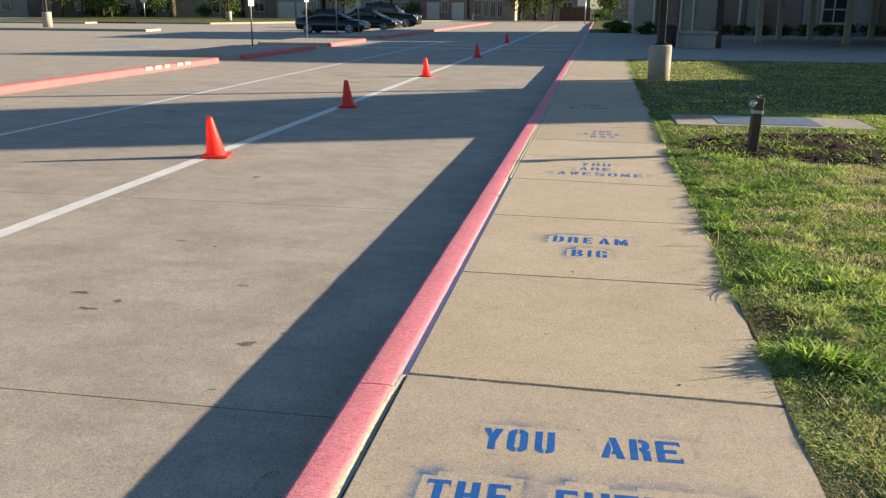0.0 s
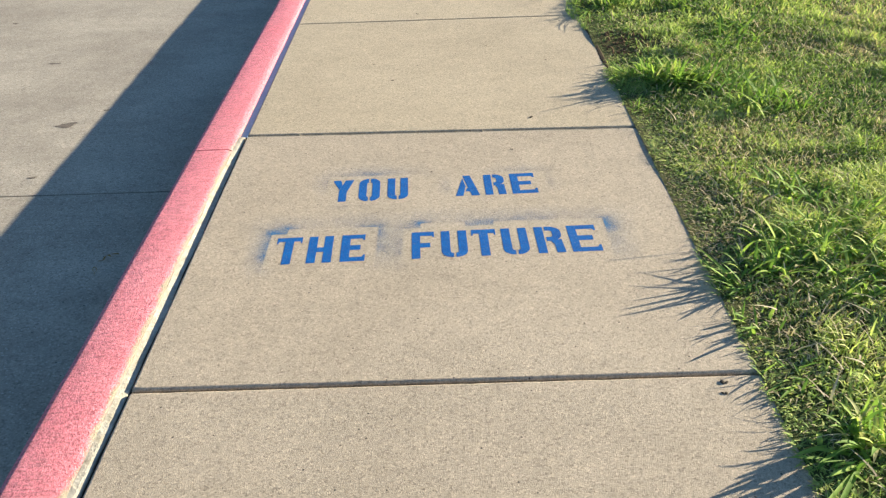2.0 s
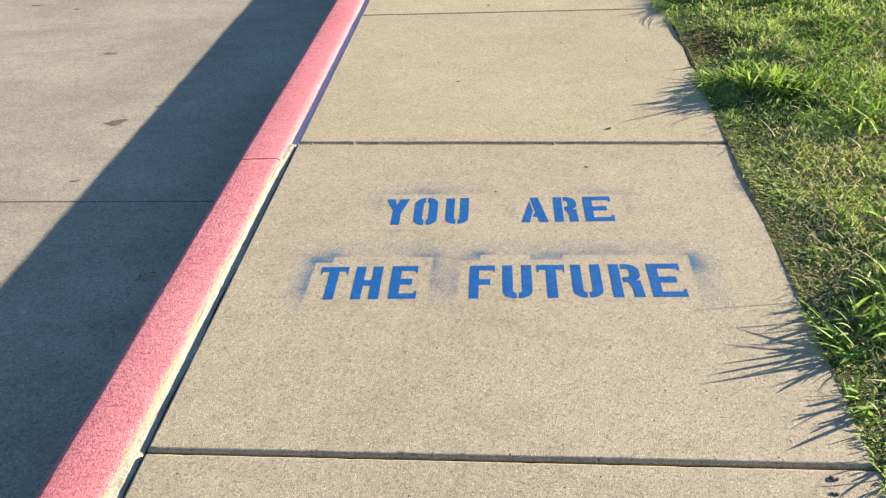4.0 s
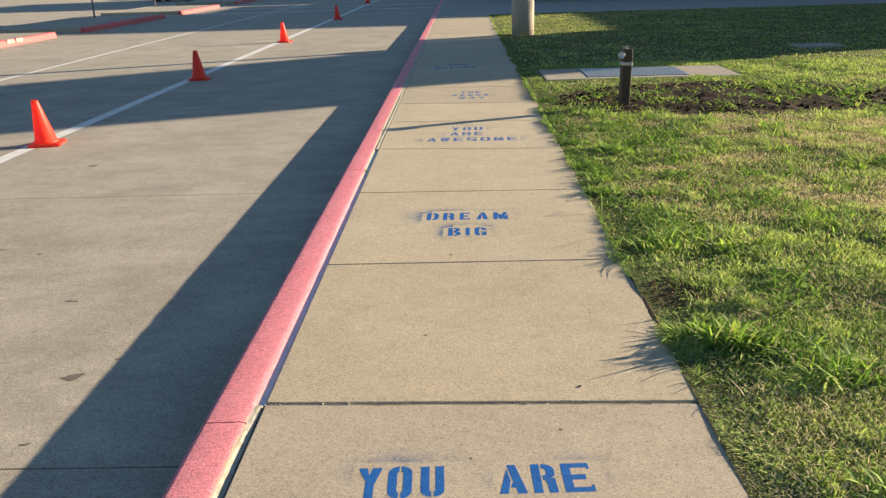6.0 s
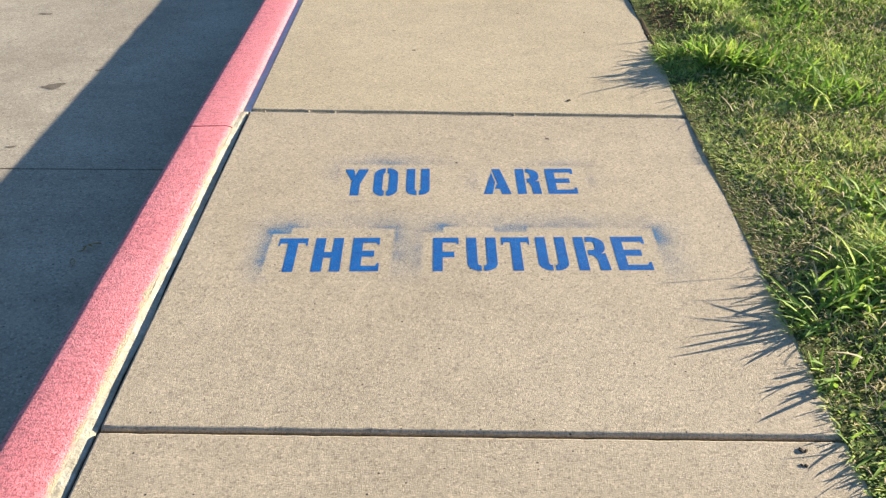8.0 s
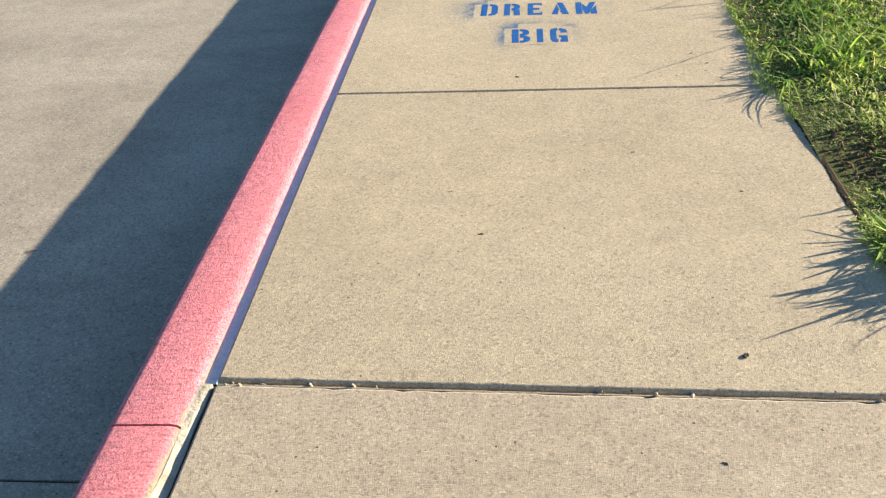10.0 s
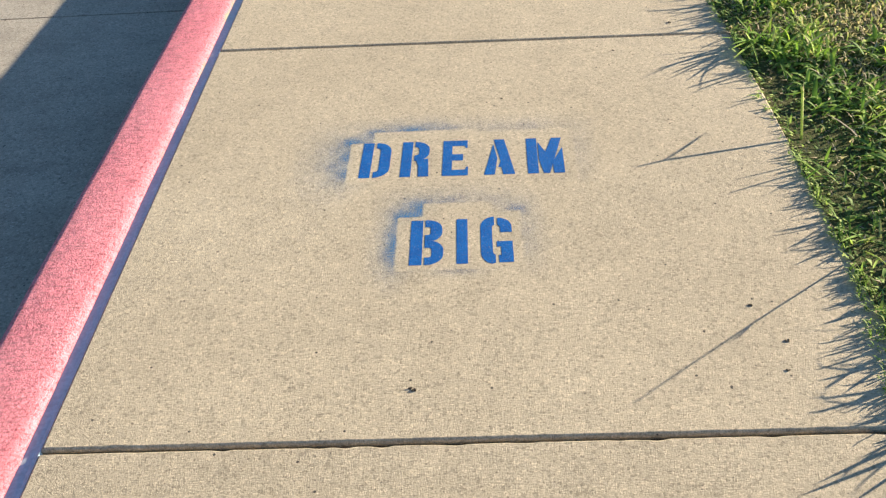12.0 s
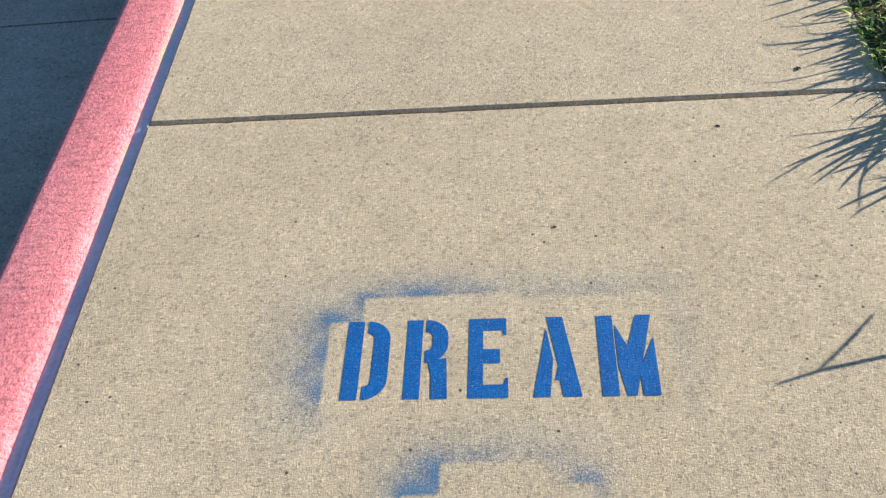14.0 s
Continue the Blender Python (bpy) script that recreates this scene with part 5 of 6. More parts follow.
def leaf(x, y, z, turn, size):
    bm = BM()
    out = [(size * math.cos(a), 0.42 * size * math.sin(a) * (1 - 0.25 * math.cos(a))) for a in [i * math.pi / 8 for i in range(16)]]
    mid = [bm.verts.new((px * 0.95, 0, 0.002)) for px in (-size, 0, size)]
    ring = [bm.verts.new((px, py, 0.004 + abs(py) * 0.35)) for px, py in out]
    for i in range(16):
        c = mid[2] if out[i][0] > size * 0.35 else mid[0] if out[i][0] < -size * 0.35 else mid[1]
        bm.faces.new((ring[i], ring[(i + 1) % 16], c))
    tube(bm, (-size * 0.95, 0, 0.003), (-size * 1.6, size * 0.2, 0.002), 0.0012, 0.0008, 5)
    ob = new("leaf", mesh_of("leaf", bm, M_DRYLEAF))
    ob.matrix_basis = pose(x, y, z, 0, 0, turn)
    tagged(ob, "curled yellow dry leaf lying on the road", "leaf", "fallen leaves")


leaf(-0.37, 3.24, ROAD_Z, 40, 0.028)
leaf(-0.40, 3.16, ROAD_Z, 110, 0.018)


def blotch(x, y, rx, ry, seed, mat, z):
    rb = random.Random(seed)
    ph = [rb.random() * 6.28 for _ in range(4)]
    bm = BM()
    pts = []
    for i in range(28):
        a = i * 2 * math.pi / 28
        r = 1 + 0.28 * math.sin(2 * a + ph[0]) + 0.2 * math.sin(3 * a + ph[1]) + 0.14 * math.sin(5 * a + ph[2])
        pts.append((x + rx * r * math.cos(a), y + ry * r * math.sin(a)))
    bm.faces.new([bm.verts.new((px, py, z)) for px, py in pts])
    return bm


M_STAIN = concrete("oil_stain", (0.20, 0.165, 0.13), (0.15, 0.12, 0.095), (0.11, 0.09, 0.07), grain=300.0)
for i, (x, y, rx, ry) in enumerate(((-0.96, 4.42, 0.05, 0.035), (-0.90, 3.88, 0.015, 0.014), (-0.83, 4.59, 0.016, 0.012), (-2.25, 5.0, 0.045, 0.04), (-2.05, 4.75, 0.05, 0.03), (-1.95, 4.9, 0.03, 0.03), (-2.6, 8.6, 0.05, 0.05), (-1.35, 5.3, 0.03, 0.02), (-2.2, 6.2, 0.035, 0.02), (-1.9, 6.1, 0.02, 0.02), (-2.4, 3.95, 0.02, 0.02), (-5.6, 21.5, 0.2, 0.1), (-4.7, 19.6, 0.15, 0.1), (-6.1, 13.6, 0.12, 0.08))):
    part("stain", blotch(x, y, rx * 0.95, ry * 0.7, i, M_STAIN, ROAD_Z + 0.0012), M_STAIN, road, "small dark oil stain")

# ---- pavings, islands ----
M_PLAZA = concrete("plaza_concrete", (0.42, 0.39, 0.34), (0.36, 0.33, 0.29), (0.29, 0.26, 0.22), grain=200.0)
M_BRONZE = plain("bronze_metal", (0.035, 0.028, 0.022), (0.055, 0.045, 0.036), 12, 0.45, 0.6, 0.05)
M_STEEL = plain("galvanised_steel", (0.42, 0.42, 0.42), (0.52, 0.52, 0.51), 20, 0.4, 0.85, 0.1)
M_CHROME = plain("polished_metal", (0.56, 0.56, 0.56), (0.66, 0.66, 0.65), 30, 0.09, 1.0, 0.02)
M_BROWN = plain("brown_post_paint", (0.04, 0.024, 0.020), (0.06, 0.038, 0.031), 14, 0.5, 0.0, 0.15)
M_BAND = plain("pale_band", (0.48, 0.46, 0.42), (0.40, 0.38, 0.35), 20, 0.6)
M_TAN = plain("tan_stucco", (0.36, 0.31, 0.24), (0.31, 0.265, 0.205), 3, 0.85, 0, 0.5, 60)
M_PALE = plain("pale_trim_paint", (0.62, 0.58, 0.51), (0.54, 0.50, 0.44), 3, 0.7, 0, 0.2)
M_ROOF = plain("roof_shingles", (0.12, 0.105, 0.09), (0.17, 0.15, 0.13), 5, 0.9, 0, 0.5)
M_BARK = plain("bark", (0.07, 0.052, 0.038), (0.12, 0.09, 0.065), 9, 0.95, 0, 0.9, 60)
M_BLACK = plain("dark_plastic", (0.02, 0.02, 0.022), (0.035, 0.035, 0.036), 12, 0.5)
M_SIGNW = plain("sign_white", (0.70, 0.70, 0.68), (0.62, 0.62, 0.60), 8, 0.5)
M_FENCE = plain("fence_boards", (0.13, 0.075, 0.045), (0.17, 0.10, 0.06), 6, 0.85, 0, 0.4)


def brick_material(name, a, b, mortar):
    m, nt, bs = nodes_of(name, 0.88)
    v = place_vec(nt)
    sep = nt.nodes.new("ShaderNodeSeparateXYZ")
    nt.links.new(v, sep.inputs[0])
    add = nd(nt, "ShaderNodeMath")
    nt.links.new(sep.outputs[0], add.inputs[0])
    nt.links.new(sep.outputs[1], add.inputs[1])
    com = nt.nodes.new("ShaderNodeCombineXYZ")
    nt.links.new(add.outputs[0], com.inputs[0])
    nt.links.new(sep.outputs[2], com.inputs[1])
    br = nd(nt, "ShaderNodeTexBrick", Scale=1.0)
    br.inputs["Color1"].default_value, br.inputs["Color2"].default_value, br.inputs["Mortar"].default_value = (*a, 1), (*b, 1), (*mortar, 1)
    br.inputs["Mortar Size"].default_value, br.inputs["Brick Width"].default_value, br.inputs["Row Height"].default_value = 0.009, 0.21, 0.075
    nt.links.new(com.outputs[0], br.inputs["Vector"])
    c = mixc(nt, 1.0, br.outputs["Color"], ramp(nt, noise_node(nt, v, 0.8, 6, 0.7), [(0.3, 0.8), (0.7, 1.15)]), "MULTIPLY")
    nt.links.new(c, bs.inputs["Base Color"])
    return m


M_BRICK = brick_material("red_brown_brick", (0.30, 0.155, 0.11), (0.24, 0.12, 0.088), (0.36, 0.32, 0.28))
M_BUFF = brick_material("buff_brick", (0.40, 0.30, 0.21), (0.34, 0.25, 0.175), (0.42, 0.38, 0.32))
M_GREYB = brick_material("grey_brick", (0.36, 0.315, 0.28), (0.30, 0.265, 0.235), (0.42, 0.385, 0.35))


def glass_material(name, col, rough=0.06):
    m, nt, b = nodes_of(name, rough)
    b.inputs["Base Color"].default_value = (*col, 1)
    b.inputs["Specular IOR Level"].default_value = 0.9
    return m


M_GLASS = glass_material("dark_window_glass", (0.02, 0.024, 0.03))

plaza = tagged(new("plaza", mesh_of("plaza", box(BM(), 0.004, 27.66, -0.32, 60, 56, -0.004), M_PLAZA)), "shaded grey concrete forecourt before the school", "paving", kind="structure")
part("verge", box(BM(), 0.004, 56.01, -0.32, 60, 110, -0.002), M_THATCH, plaza)


def island(y0, y1, x0, x1, red=True):
    isl = tagged(new("traffic_island", mesh_of("traffic_island", box(BM(), x0 + 0.16, y0 + 0.16, -0.33, x1 - 0.165, y1 - 0.16, -0.012), M_ROAD)), "raised concrete island with a red kerb", "traffic island", kind="structure")
    n = max(1, round((y1 - y0) / 3.0))
    pr2 = [(x1, -0.30), (x1 - 0.012, -0.06), (x1 - 0.022, -0.03), (x1 - 0.045, -0.010), (x1 - 0.07, -0.004), (x1 - 0.16, -0.004), (x1 - 0.16, -0.30)]
    for k in range(n):
        a, b = y0 + (y1 - y0) * k / n, y0 + (y1 - y0) * (k + 1) / n
        part("kerb_stone", extrude_y(BM(), pr2, a + 0.003, b - 0.003, None, False, 2), M_RED if red else M_ROAD, isl)
    part("end_kerb", box(BM(), x0, y0, -0.3, x1 - 0.164, y0 + 0.155, -0.006, 0.02, 2), M_BARE, isl)
    part("end_kerb", box(BM(), x0, y1 - 0.155, -0.3, x1 - 0.164, y1, -0.006, 0.02, 2), M_BARE, isl)
    part("back_kerb", box(BM(), x0, y0 + 0.16, -0.3, x0 + 0.155, y1 - 0.16, -0.006, 0.02, 2), M_BARE, isl)
    return isl


M_WORN = plain("worn_lettering_paint", (0.58, 0.33, 0.30), (0.64, 0.18, 0.17), 9, 0.8)
isl = island(-6, 25.3, -34.0, LEFT_X)
for a, b in ((20.9, 21.25), (21.4, 21.75), (21.9, 22.2), (22.6, 22.95), (23.05, 23.4)):
    part("kerb_mark", box(BM(), LEFT_X - 0.12, a, -0.10, LEFT_X + 0.0015, b, -0.0025), M_WORN, isl, "worn white lettering reduced to bars")
island(27.0, 34.2, -13.6, LEFT_X + 0.1)
island(36.5, 42.2, -13.8, LEFT_X)
island(46.0, 93.0, -13.8, LEFT_X - 0.1)
island(54.0, 56.0, -44.0, -28.5, False)
island(75.0, 77.0, -62.0, -46.0, False)
bm = poly_prism(BM(), [(-42, 77.5), (-34.7, 77.2), (-24, 97), (-13.2, 106), (-13.2, 110.5), (-64, 110.5), (-64, 79)], -0.3, -0.02)
verge = tagged(new("verge", mesh_of("verge", bm, M_THATCH)), "far mown grass verge behind a pale kerb", "verge", kind="structure")
part("kerb_edge", poly_prism(BM(), [(-42.2, 77.2), (-34.6, 76.9), (-23.8, 96.8), (-13.0, 105.8), (-13.2, 106), (-24, 97), (-34.7, 77.2), (-42, 77.5)], -0.3, 0.0), M_BARE, verge)
part("bay_mark", box(BM(), -19.5, 33.6, ROAD_Z - 0.002, -17.6, 35.0, ROAD_Z + 0.004), plain("faded_blue_paint", (0.22, 0.30, 0.44), (0.34, 0.36, 0.38), 4, 0.8), lot, "faded blue painted bay mark")

# ---- school ----
school = thing("school_building", "tan and red-brown brick school with columns, in shade", "school", pose(0, 0, 0))


def wall_part(nm, x0, y0, x1, y1, h, mat, label=""):
    return part(nm, box(BM(), x0, y0, -0.32, x1, y1, h), mat, school, label)


def prism_roof(x0, x1, prof):
    """A wall and roof block with the profile (y, z) drawn along x."""
    bm = BM()
    a = [bm.verts.new((x0, y, z)) for y, z in prof]
    b = [bm.verts.new((x1, y, z)) for y, z in prof]
    bm.faces.new(a)
    bm.faces.new(b[::-1])
    for i in range(len(prof)):
        bm.faces.new((a[i], b[i], b[(i + 1) % len(prof)], a[(i + 1) % len(prof)]))
    bmesh.ops.recalc_face_normals(bm, faces=bm.faces)
    return bm


# unseen wing added to cast the shade bands: tall lean-to block, low link, gable
wall_part("wall", 18.0, 20.97, 22.0, 26.0, 4.4, M_TAN)
part("roof", prism_roof(17.95, 22.05, [(20.93, 4.401), (26.05, 4.401), (26.05, 4.65), (20.93, 9.1)]), M_ROOF, school)
wall_part("wall", 18.0, 26.06, 24.0, 35.15, 3.35, M_BUFF)
part("roof", box(BM(), 17.95, 26.06, 3.351, 24.1, 35.15, 3.5, 0.03), M_ROOF, school)
wall_part("wall", 18.0, 35.31, 40.0, 49.9, 4.35, M_BUFF)
part("roof", prism_roof(17.9, 40.1, [(35.2, 4.36), (50.0, 4.36), (50.0, 5.9), (42.4, 9.8), (35.2, 4.55)]), M_ROOF, school)
wall_part("wall", 18.0, 50.01, 44.0, 54.9, 5.9, M_BUFF)
FY = 55.0
wall_part("wall", 2.6, FY, 44.0, 66, 6.5, M_GREYB)
part("roof", box(BM(), 2.3, FY - 0.3, 6.5, 44.2, 66.2, 6.8, 0.04), M_ROOF, school)
for x0, x1, mat, d in ((2.62, 3.9, M_TAN, 0.5), (3.95, 5.2, M_BRICK, 0.16), (5.3, 7.3, M_TAN, 0.6), (7.35, 9.0, M_BRICK, 0.12), (9.05, 9.75, M_TAN, 0.5), (9.8, 12.1, M_BRICK, 0.2), (12.15, 13.05, M_GREYB, 0.4), (14.75, 16.2, M_GREYB, 0.4), (16.25, 18.0, M_BRICK, 0.2)):
    wall_part("wall_panel", x0, FY - d, x1, FY - 0.004, 6.4, mat)
for x in (3.75, 5.28, 6.0, 8.6, 9.78, 13.1, 15.9):
    bm = BM()
    box(bm, x - 0.06, FY - 0.72, 0.25, x + 0.06, FY - 0.61, 6.3, 0.015)
    box(bm, x - 0.06, FY - 0.95, 0.18, x + 0.06, FY - 0.62, 0.27, 0.015)
    part("downspout", bm, M_PALE, school, "pale metal rainwater pipe")
win = part("window", box(BM(), 13.15, FY - 0.16, 0.7, 14.65, FY - 0.10, 3.4), M_GLASS, school, "dark window with white bars")
for b in ((13.10, 0.62, 14.70, 0.74), (13.10, 1.42, 14.70, 1.50), (13.10, 2.4, 14.70, 2.48), (13.06, 0.62, 13.14, 3.4), (14.66, 0.62, 14.74, 3.4), (13.82, 0.745, 13.90, 1.415), (13.82, 1.505, 13.90, 2.395)):
    part("frame", box(BM(), b[0], FY - 0.22, b[1], b[2], FY - 0.165, b[3], 0.01), M_PALE, win)
for x, y in ((5.22, 36.3), (7.65, 41.8), (9.45, 46.8), (10.6, 45.4), (11.4, 42.0), (13.9, 47.4), (15.4, 42.2)):
    bm = BM()
    box(bm, x - 0.13, y - 0.13, 0.12, x + 0.13, y + 0.13, 3.2, 0.02)
    box(bm, x - 0.145, y - 0.145, -0.01, x + 0.145, y + 0.145, 0.12, 0.02)
    part("column", bm, M_TAN if y > 40 else M_BRONZE, school)
part("canopy", box(BM(), 4.8, 35.9, 3.2, 17.8, 48.5, 3.45, 0.03), M_PALE, school)


def leaf_cloud(name, centre, radii, count, size, seed, mat, parent, hollow=0.35):
    g = np.random.default_rng(seed)
    lumps = g.normal(0, 1, (14, 3))
    lumps /= np.linalg.norm(lumps, axis=1)[:, None]
    lumps *= (0.35 + 0.5 * g.random(14))[:, None]
    c = lumps[g.integers(0, 14, count)] + g.normal(0, 0.22, (count, 3))
    c = c * np.array(radii) + np.array(centre)
    d1, d2 = g.normal(0, 1, (count, 3)), g.normal(0, 1, (count, 3))
    d1 /= np.linalg.norm(d1, axis=1)[:, None]
    d2 -= d1 * (d1 * d2).sum(1)[:, None]
    d2 /= np.linalg.norm(d2, axis=1)[:, None]
    s = size * (0.6 + 0.8 * g.random(count))[:, None]
    P = np.stack([c - d1 * s, c + d2 * s * 0.45, c + d1 * s, c - d2 * s * 0.45], 1).reshape(-1, 3)
    me = bpy.data.meshes.new(name)
    me.from_pydata(P.tolist(), [], np.arange(count * 4).reshape(-1, 4).tolist())
    a = me.attributes.new("tint", "FLOAT", "POINT")
    a.data.foreach_set("value", np.repeat(g.random(count), 4).astype(np.float32))
    me.materials.append(mat)
    ob = new(name, me)
    ob.parent = parent
    return ob


def shrub(x, y, z, rx, ry, rz, seed, label="dark green clipped shrub at the wall foot", leaves=500):
    t = thing("shrub", label, "shrub", pose(x, y, z), "shrubs by the walls")
    bm = BM()
    for k in range(4):
        a = k * 1.6 + seed
        tube(bm, (0, 0, -0.02), (rx * 0.5 * math.cos(a), ry * 0.5 * math.sin(a), rz * 1.1), 0.03, 0.012, 5)
    part("stems", bm, M_BARK, t)
    leaf_cloud("foliage", (0, 0, rz * 0.95), (rx, ry, rz), leaves, 0.06 + 0.05 * max(rx, rz), seed, M_TREE, t)
    return t


for i in range(9):
    shrub(7.6 + 1.15 * i, FY - 1.2, -0.005, 0.55, 0.4, 0.32, 300 + i)
shrub(1.9, 56.6, -0.003, 0.8, 1.2, 0.28, 320, "low green hedge at the school corner", 1200)
shrub(3.4, 53.6, -0.005, 0.6, 0.5, 0.35, 321)
shrub(1.6, 64.0, -0.003, 0.7, 2.0, 0.3, 322, "low green hedge by the forecourt", 1200)


# ---- street furniture ----
def lamp_post(at, r=0.235, h=0.76, pole=6.5):
    t = thing("lamp_post", "dark bronze lamp pole on a round concrete base", "lamp post", at, "lamp posts")
    part("concrete_base", lathe(BM(), [(r, -0.1), (r, h - 0.03), (r - 0.012, h - 0.008), (r - 0.035, h)], 28), M_ROAD, t, "pale cast concrete base")
    bm = BM()
    box(bm, -0.13, -0.13, h - 0.002, 0.13, 0.13, h + 0.03, 0.006)
    for a in range(4):
        lathe(bm, [(0.018, h + 0.03), (0.018, h + 0.06)], 8, True, 0, True, 0.095 * math.cos(a * math.pi / 2 + 0.785), 0.095 * math.sin(a * math.pi / 2 + 0.785))
    part("base_plate", bm, M_BRONZE, t)
    part("pole", box(BM(), -0.075, -0.075, h + 0.03, 0.075, 0.075, pole, 0.015, 2), M_BRONZE, t)
    return t


lamp_post(pose(2.00, 19.85, -0.02))
lamp_post(pose(-40.3, 61.0, ROAD_Z), 0.34, 1.15, 8)
lamp_post(pose(-38.5, 90.0, -0.02), 0.3, 0.95, 8)

post = thing("hydrant_post", "dark brown square post with a chrome tap", "post", pose(2.38, 10.12, float(lawn_height(2.38, 10.12)) - 0.04, 0, 1.5, 8))
part("post_body", box(BM(), -0.049, -0.049, -0.03, 0.049, 0.049, 0.45, 0.012, 2), M_BROWN, post)
part("band", box(BM(), -0.052, -0.052, 0.45, 0.052, 0.052, 0.485, 0.004), M_BAND, post, "pale metal band")
head = part("head", box(BM(), -0.046, -0.048, 0.485, 0.054, 0.048, 0.615, 0.014, 2), M_BROWN, post)
bm = lathe(BM(), [(0.02, 0.0), (0.02, 0.03), (0.033, 0.034), (0.037, 0.048), (0.034, 0.060), (0.027, 0.062), (0.024, 0.040), (0.0, 0.040)], 20)
bmesh.ops.transform(bm, matrix=pose(-0.05, -0.05, 0.56, 90, 0, -38), verts=bm.verts)
part("tap", bm, M_CHROME, head, "round chrome tap fitting")
bm = BM()
tube(bm, (-0.02, -0.02, 0.612), (-0.02, -0.02, 0.64), 0.012, 0.012, 10)
box(bm, -0.06, -0.03, 0.634, 0.02, -0.01, 0.646, 0.003)
part("handle", bm, M_CHROME, head)

pad = tagged(new("utility_pad", mesh_of("utility_pad", box(BM(), 1.78, 12.28, -0.1, 4.28, 13.40, 0.022, 0.012, 2), M_BARE)), "concrete utility pad with metal cover in the lawn", "utility pad")
bm = BM()
box(bm, 2.34, 12.42, 0.018, 3.64, 13.30, 0.030, 0.003)
for i in range(25):
    for j in range(16):
        x, y = 2.39 + i * 0.05, 12.46 + j * 0.053
        box(bm, x - 0.012, y - 0.004, 0.030, x + 0.012, y + 0.004, 0.033) if (i + j) % 2 else box(bm, x - 0.004, y - 0.012, 0.030, x + 0.004, y + 0.012, 0.033)
part("cover_plate", bm, M_STEEL, pad, "grey chequered metal cover")
cover = tagged(new("valve_cover", mesh_of("valve_cover", box(BM(), -0.36, -0.24, -0.05, 0.36, 0.24, 0.05, 0.012, 2), M_BARE)), "pale flat concrete box lid in the grass", "valve cover")
cover.matrix_basis = pose(6.5, 15.62, 0.0, 0, 0, 8)

bin_ = thing("litter_bin", "dark round litter bin with an open lid", "litter bin", pose(3.25, 35.9, -0.004))
part("body", lathe(BM(), [(0.31, 0.0), (0.33, 0.05), (0.345, 0.70), (0.33, 0.72)], 24), M_BLACK, bin_)
part("lid", lathe(BM(), [(0.35, 0.721), (0.355, 0.76), (0.30, 0.86), (0.16, 0.92), (0.155, 0.90)], 24), M_BRONZE, bin_)
for k in range(16):
    a = k * math.pi / 8
    part("slat", box(BM(), -0.035, -0.012, 0.06, 0.035, 0.012, 0.68, 0.004), M_BROWN, bin_, "", pose(0.352 * math.cos(a), 0.352 * math.sin(a), 0, 0, 0, math.degrees(a) + 90))
bench = thing("concrete_bench", "grey cast concrete seat wall", "bench", pose(4.45, 36.4, -0.004))
part("seat", box(BM(), -0.75, -0.3, 0.52, 0.75, 0.3, 0.64, 0.02, 2), M_BARE, bench)
part("plinth", box(BM(), -0.70, -0.25, 0.0, 0.70, 0.25, 0.52, 0.01), M_PLAZA, bench)


def sign_post(x, y, z, h, turn, plate, low=1.5):
    t = thing("sign_post", "thin galvanised sign post with an edge-on plate", "sign post", pose(x, y, z, 0, 0, turn), "sign posts on the islands")
    part("pole", lathe(BM(), [(0.032, -0.05), (0.032, h), (0.026, h + 0.01)], 12), M_STEEL, t)
    if plate:
        part("plate", box(BM(), -0.15, -0.045, low, 0.15, -0.038, h - 0.03, 0.002), M_SIGNW, t, "white sign plate")


sign_post(-12.67, 33.2, -0.012, 2.3, 68, True)
sign_post(-13.4, 41.9, -0.012, 2.4, 68, True, 1.7)
sign_post(-13.5, 47.2, -0.012, 2.4, 68, False)
sign_post(-13.2, 50.6, -0.012, 2.4, 66, False)
stop = thing("stop_sign", "octagonal sign seen from its grey back", "road sign", pose(-48.2, 90, -0.02, 0, 0, 20))
part("pole", lathe(BM(), [(0.04, -0.05), (0.04, 2.6)], 10), M_STEEL, stop)
bm = lathe(BM(), [(0.42, 0), (0.42, 0.006)], 8, True, 0, False)
bmesh.ops.transform(bm, matrix=pose(0, -0.05, 2.1, 90, 22.5, 0), verts=bm.verts)
part("plate", bm, M_STEEL, stop)
sgn = thing("road_sign", "white square road sign on a thin pole", "road sign", pose(-1.0, 96, -0.1))
part("pole", lathe(BM(), [(0.05, -0.1), (0.05, 3.2)], 10), M_STEEL, sgn)
part("plate", box(BM(), -0.85, -0.06, 1.75, -0.02, -0.05, 3.1, 0.01), M_SIGNW, sgn)
hyd = thing("fire_hydrant", "small pale hydrant on the far verge", "hydrant", pose(-14.6, 107, -0.02))
part("barrel", lathe(BM(), [(0.14, 0), (0.14, 0.06), (0.10, 0.08), (0.10, 0.55), (0.14, 0.58), (0.13, 0.64), (0.07, 0.74), (0.03, 0.80)], 14), M_SIGNW, hyd)
part("nozzle", tube(BM(), (-0.2, 0, 0.42), (0.2, 0, 0.42), 0.055, 0.055, 10), M_STEEL, hyd)


# ---- parked cars ----
def car_paint():
    m, nt, b = nodes_of("dark_car_paint", 0.22)
    v = place_vec(nt)
    nt.links.new(mixc(nt, noise_node(nt, v, 2.0, 4, 0.6), (0.004, 0.005, 0.007), (0.008, 0.009, 0.011)), b.inputs["Base Color"])
    b.inputs["Coat Weight"].default_value = 0.25
    return m


